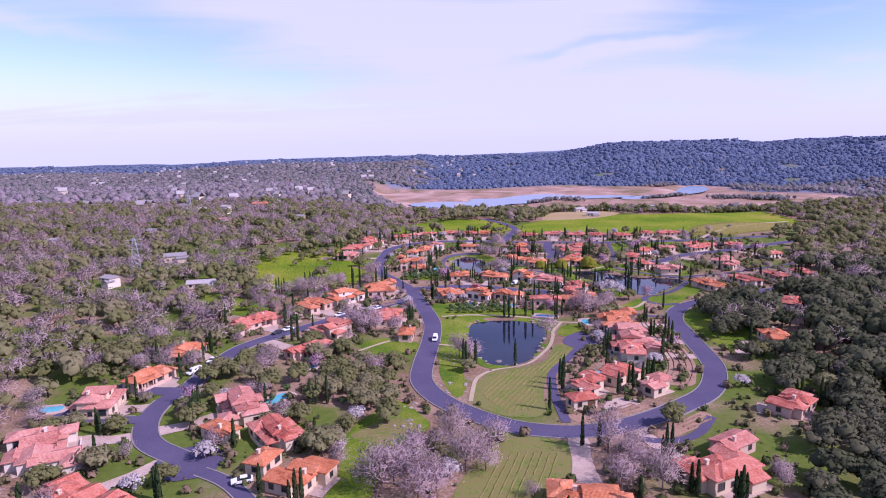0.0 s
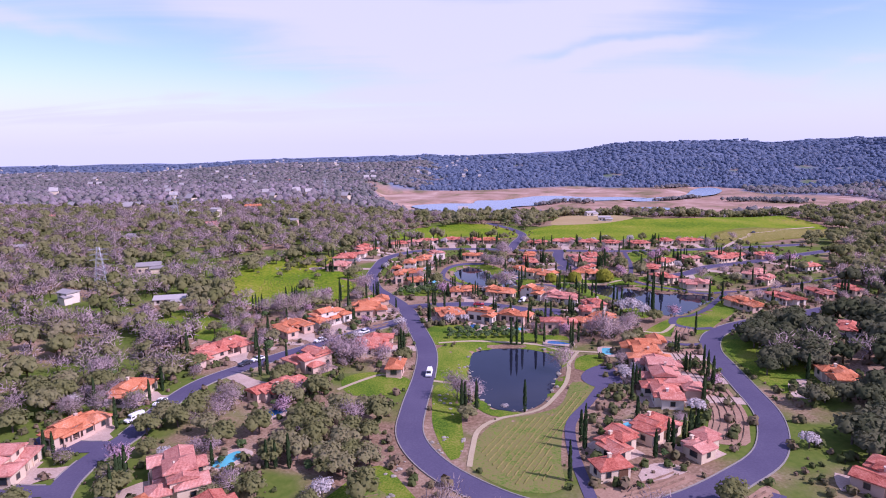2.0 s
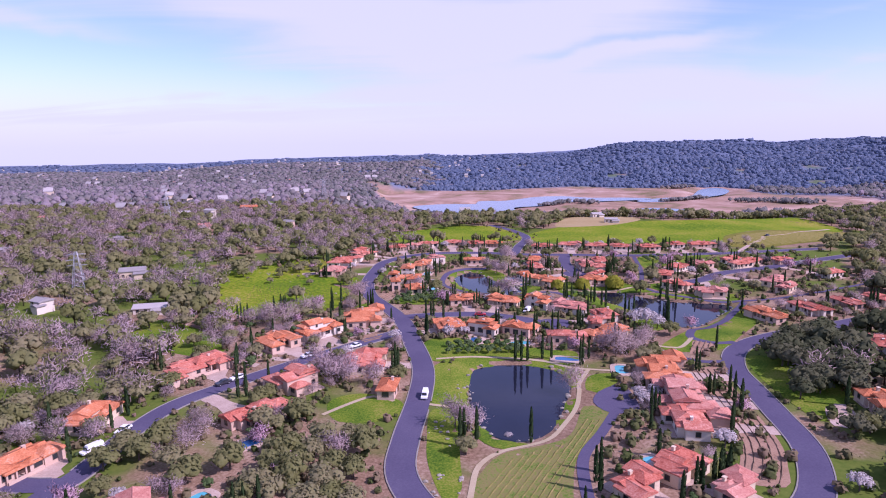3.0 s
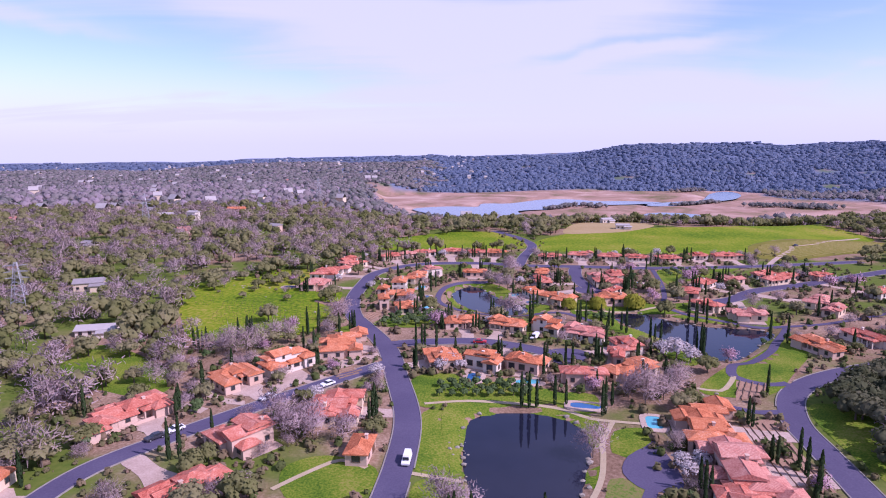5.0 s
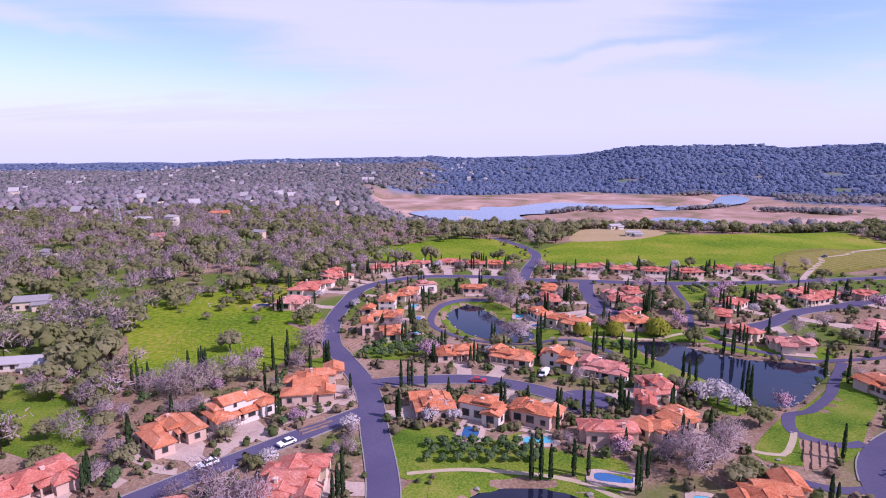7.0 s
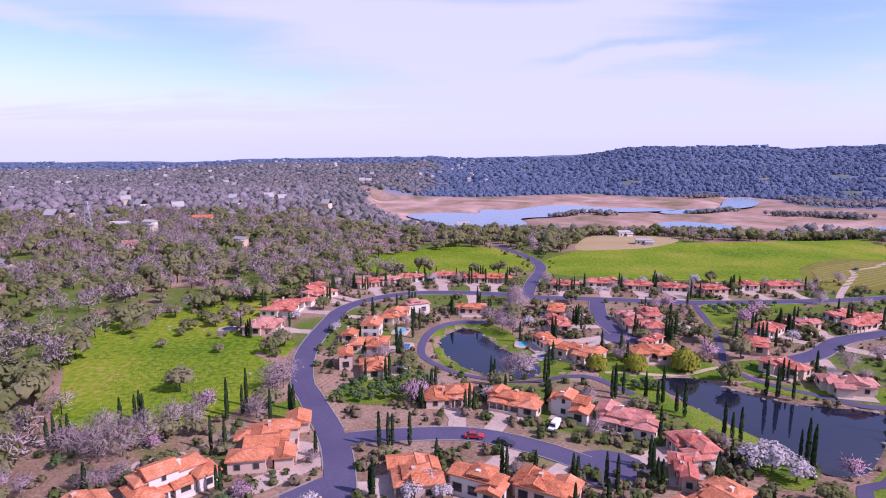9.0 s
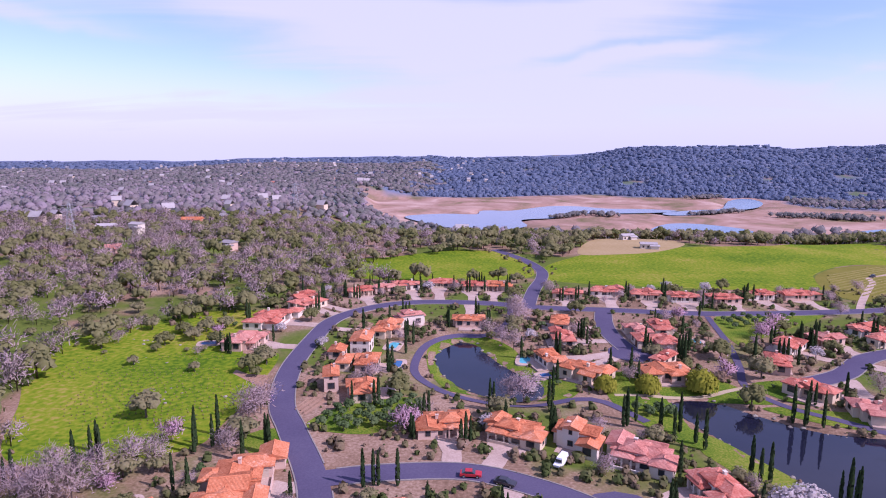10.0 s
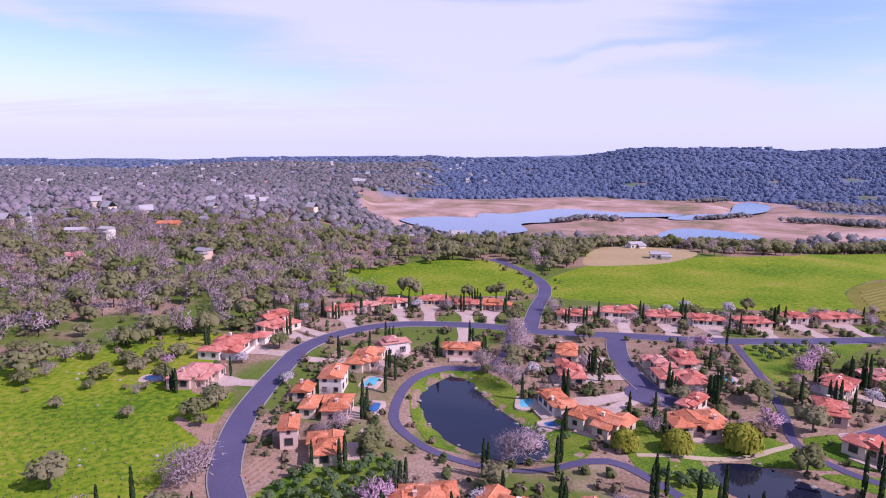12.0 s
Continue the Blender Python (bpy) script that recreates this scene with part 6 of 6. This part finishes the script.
for pts, ang in (([(83, 249), (92, 252), (98, 262), (90, 264)], 60), ([(56, 390), (63, 388), (65, 417), (58, 417)], 95), ([(-55, 354), (-55, 357), (-50, 353.5), (-44, 353), (-40.5, 341)], 60),
                 ([(-33, 349), (-29, 362), (-26, 360), (-28, 346)], 75), ([(-32, 372), (-29, 384), (-25, 384), (-28, 370)], 75), ([(-30, 329), (-27, 341), (-22, 336), (-26, 326)], 70), ([(-26, 395), (-24, 412), (-19, 408), (-20, 396)], 60), ([(-33, 268), (-25, 274), (-20, 270), (-27, 263)], 40)):
    patch("vineyard_bed", pts, M_SOIL, 0.085, "small brown soil bed with bare vines", "vineyard", False)
    ribbons(straight_rows(pts, ang, 1.6), "vine_row", "low bare vines in short straight rows", M_VINE, 0.5)
ribbons(straight_rows([(9, 168), (17, 182), (31, 190), (38, 203), (43, 203), (32, 186), (27, 170), (25, 156), (16, 153)], 62, 1.5), "vine_row", "young vines in straight rows over grass", M_OLD_VINE, 0.42, 0.2)
patch("vineyard_bed", [(-24, 142), (-14, 154), (-5.5, 146), (-17, 135)], M_ROUGH, 0.11, "olive-brown soil bed under bare vines", "vineyard", False)
ribbons(straight_rows([(-23.5, 142), (-14, 153), (-6, 146), (-17, 136)], 20, 1.6), "vine_row", "bare vines in straight rows over grass", M_VINE, 0.4, 0.15)
ribbons(straight_rows([(4, 110), (13, 133), (26, 132), (20, 112)], 70, 1.7), "vine_row", "young vines in straight rows over grass", M_OLD_VINE, 0.42, 0.2)
dotted_rows([(-93, 345), (-96, 356), (-85, 360), (-62, 358), (-55, 350), (-46, 339), (-42, 329), (-59, 317), (-78, 315), (-92, 326)], 14, 2.3, 1.5)
dotted_rows([(-84, 363), (-86, 371), (-67, 373), (-61, 366)], 4, 2.3, 1.5)
dotted_rows([(-104, 345), (-112, 362), (-101, 372), (-97, 350)], 80, 2.4, 1.6)
ribbons(straight_rows([(193, 462), (214, 508), (264, 548), (325, 556), (333, 503), (255, 474), (207, 452)], 35, 3.5), "vine_row", "vines in fine rows across the ochre field", M_OLD_VINE, 1.0, 0.5)


# ---- boulders ----
def boulders():
    rng = np.random.default_rng(9)
    ico = bmesh.new()
    bmesh.ops.create_icosphere(ico, subdivisions=1, radius=1.0)
    v0 = np.array([v.co[:] for v in ico.verts])
    f0 = np.array([[v.index for v in f.verts] for f in ico.faces])
    ico.free()
    pts = []
    for poly, level in PONDS:
        for i in range(0, len(poly)):
            if rng.uniform() < 0.85:
                q = grown(poly, 0.6)[i] + rng.normal(size=2) * 0.7
                pts.append((q[0], q[1], rng.uniform(0.25, 0.8)))
    for cx, cy, n, s in ((10, 225, 14, 4), (3, 195, 18, 6), (1, 172, 14, 4), (-10, 160, 12, 5), (-9, 148, 10, 4), (-63, 335, 7, 9), (-80, 360, 4, 12), (90, 300, 8, 3), (76, 250, 12, 4), (-95, 380, 8, 8), (-26, 320, 8, 3)):
        for _ in range(n):
            q = rng.normal(size=2) * s * 0.6
            if not on_road(cx + q[0], cy + q[1], 0.8):
                pts.append((cx + q[0], cy + q[1], rng.uniform(0.2, 0.6)))
    vs, fs = [], []
    for k, (a, b, s) in enumerate(pts):
        v = v0 * (1 + rng.uniform(-0.25, 0.25, (len(v0), 1))) * s * np.array((1.2, 1.0, 0.7))
        vs.append(v + (a, b, ground_z(a, b) + s * 0.2))
        fs.append(f0 + k * len(v0))
    tagged(new("boulders", big_mesh("boulders", np.concatenate(vs), np.concatenate(fs), [M_STONE])), "weathered pale granite boulders at the water's edge", "rocks", kind="stuff")


boulders()


# ---- pools ----
def pool(x, y, rot, w, d, dark=False):
    ob = new("swimming_pool")
    ob.matrix_basis = pose(x, y, ground_z(x, y) + 0.12, 0, 0, rot)
    tagged(ob, ("dark blue" if dark else "turquoise") + " swimming pool with a pale stone deck", "pool", "garden pools")
    bm = bmesh.new()
    n = 20
    ring = [(math.copysign(abs(math.cos(t)) ** 0.5, math.cos(t)), math.copysign(abs(math.sin(t)) ** 0.5, math.sin(t))) for t in (2 * math.pi * (i + 0.5) / n for i in range(n))]
    a = [bm.verts.new((c * (w / 2 + 1.6), s * (d / 2 + 1.4), 0.02)) for c, s in ring]
    b = [bm.verts.new((c * (w / 2), s * (d / 2), 0.1)) for c, s in ring]
    e = [bm.verts.new((c * (w / 2), s * (d / 2), -0.2)) for c, s in ring]
    o = [bm.verts.new((c * (w / 2 + 1.7), s * (d / 2 + 1.5), -0.5)) for c, s in ring]
    for i in range(n):
        j = (i + 1) % n
        bm.faces.new((a[i], a[j], b[j], b[i]))
        bm.faces.new((b[i], b[j], e[j], e[i]))
        bm.faces.new((o[i], o[j], a[j], a[i]))
    part("deck", bm, M_PAVING, ob, "pale stone deck")
    bm = bmesh.new()
    bm.faces.new([bm.verts.new((c * (w / 2 - 0.01), s * (d / 2 - 0.01), 0.0)) for c, s in ring])
    part("water", bm, M_POOL_DARK if dark else M_POOL, ob, "clear pool water")


for x, y, rot, w, d, dark in ((-48, 165, 60, 8, 4, 0), (-44, 190, 40, 7, 3.5, 1), (-110, 160, 10, 7, 4, 0), (13, 266, 80, 8, 4, 1), (28.5, 262, 5, 7, 3.5, 0), (42, 246, -10, 8, 3.5, 1), (57, 236, 80, 7, 4, 0), (-73, 382, 10, 6, 3.5, 1),
                           (-9, 384, 80, 7, 3.5, 0), (-5, 350, 85, 7, 3, 0), (-6, 367, 85, 6, 3, 1), (36, 373, 80, 7, 3.5, 0), (42, 360, 20, 6, 3, 1), (98, 387, 80, 7, 3.5, 0), (-53, 284, 30, 8, 3.5, 1), (115, 352, 5, 6, 3.5, 0), (129, 337, 20, 6, 3.5, 0), (47, 180, 30, 6, 3, 0)):
    pool(x, y, rot, w, d, dark)


# ---- vehicles ----
def vehicle(x, y, rot, paint, words, length=4.6, van=False):
    ob = new("van" if van else "car")
    ob.matrix_basis = pose(x, y, ground_z(x, y) + 0.18, 0, 0, rot)
    tagged(ob, words, "van" if van else "car", "parked vehicles")
    L, W, H = length / 2, 0.92, 1.9 if van else 1.42
    prof = [(-L, 0.35), (-L, 0.85), (-L * 0.55, 0.95), (L * 0.95, 0.95), (L, 0.8), (L, 0.35)]
    top = [(-L * 0.62, 0.95), (-L * 0.45, H - 0.05), (L * 0.88, H), (L * 0.96, 0.95)] if van else [(-L * 0.45, 0.95), (-L * 0.15, H), (L * 0.5, H), (L * 0.85, 0.95)]

    def slab(pr, hw, taper):
        bm = bmesh.new()
        sides = [[bm.verts.new((px, sg * (hw - (taper if pz > 1.1 else 0)), pz)) for px, pz in pr] for sg in (-1, 1)]
        bm.faces.new(sides[0]); bm.faces.new(sides[1][::-1])
        for i in range(len(pr)):
            j = (i + 1) % len(pr)
            bm.faces.new((sides[0][j], sides[0][i], sides[1][i], sides[1][j]))
        bmesh.ops.bevel(bm, geom=bm.edges[:], offset=0.06, segments=1, affect="EDGES")
        bmesh.ops.recalc_face_normals(bm, faces=bm.faces)
        return bm

    part("body", slab(prof, W, 0), paint, ob)
    part("cabin", slab(top, W - 0.06, 0.14), paint if van else M_GLASS, ob, "" if van else "dark tinted glasshouse")
    a, b = top[1][0], top[2][0]
    part("roof_panel", box(bmesh.new(), a, b, -W + 0.24, W - 0.24, H - 0.02, H + 0.03), paint, ob)
    if van:
        part("windscreen", box(bmesh.new(), -L * 0.64, -L * 0.56, -W + 0.25, W - 0.25, 1.1, 1.75), M_GLASS, ob)
    for px in (-L * 0.62, L * 0.62):
        for sg in (-1, 1):
            bm = bmesh.new()
            bmesh.ops.create_cone(bm, cap_ends=True, segments=14, radius1=0.34, radius2=0.34, depth=0.22, matrix=pose(px, sg * (W - 0.08), 0.34, 90))
            wheel = part("wheel", bm, M_TYRE, ob)
            bm = bmesh.new()
            bmesh.ops.create_cone(bm, cap_ends=True, segments=10, radius1=0.2, radius2=0.17, depth=0.25, matrix=pose(px, sg * (W - 0.08), 0.34, 90))
            part("rim", bm, M_STEEL, wheel)


vehicle(-3.5, 217, 86, M_PAINT_W, "white delivery van on the asphalt street", 4.9, True)
vehicle(-44, 249, 46, M_PAINT_W, "white car parked along the street")
vehicle(-29.5, 258.6, 46, M_PAINT_W, "white car parked along the street near the corner", 4.3)
vehicle(-61, 230, 50, M_PAINT_W, "white car parked along the street")
vehicle(-64, 226, 50, M_PAINT_D, "dark car parked along the street")
vehicle(-78, 196, 80, M_PAINT_W, "white car parked by the driveway")
vehicle(16, 297, 175, M_PAINT_R, "red car parked on the bend of the street")
vehicle(23, 294, 155, M_PAINT_D, "dark car parked on the bend of the street")
vehicle(36, 303, 60, M_PAINT_W, "white van parked in front of a villa", 5.2, True)
vehicle(-44, 121, 20, M_PAINT_W, "white car on the forecourt of a villa")
vehicle(-80, 186, 60, M_PAINT_W, "white van parked by the side street", 5.4, True)
vehicle(240, 508, 40, M_PAINT_D, "dark car on the dirt track")


# ---- pylon ----
def pylon(x, y, h):
    ob = new("pylon")
    ob.matrix_basis = pose(x, y, ground_z(x, y), 0, 0, 20)
    tagged(ob, "tall grey steel lattice pylon standing in the woods", "pylon", "power line pylons")

    def bar(pairs, name, r):
        v, f = join([limb(p, q, r, r, 4) for p, q in pairs])
        o = new(name, big_mesh(name, v, f, [M_STEEL]))
        o.parent = ob

    def ring(z):
        w = 2.6 * (1 - z / h) + 0.5
        return [(-w, -w, z), (w, -w, z), (w, w, z), (-w, w, z)]

    lv = [ring(h * k / 8) for k in range(9)]
    for c in range(4):
        bar([(lv[k][c], lv[k + 1][c]) for k in range(8)], "leg", 0.1)
    for k in range(8):
        bar([(lv[k][c], lv[k + 1][(c + 1) % 4]) for c in range(4)] + [(lv[k + 1][c], lv[k + 1][(c + 1) % 4]) for c in range(4)], "brace", 0.055)
    for z in (0.7, 0.82, 0.94):
        bar([((-4.2, 0, h * z), (0, 0.5, h * z + 0.6)), ((4.2, 0, h * z), (0, 0.5, h * z + 0.6)), ((-4.2, 0, h * z), (4.2, 0, h * z))], "crossarm", 0.08)


pylon(-167, 327, 21)
pylon(-232, 560, 26)
pylon(-150, 800, 26)
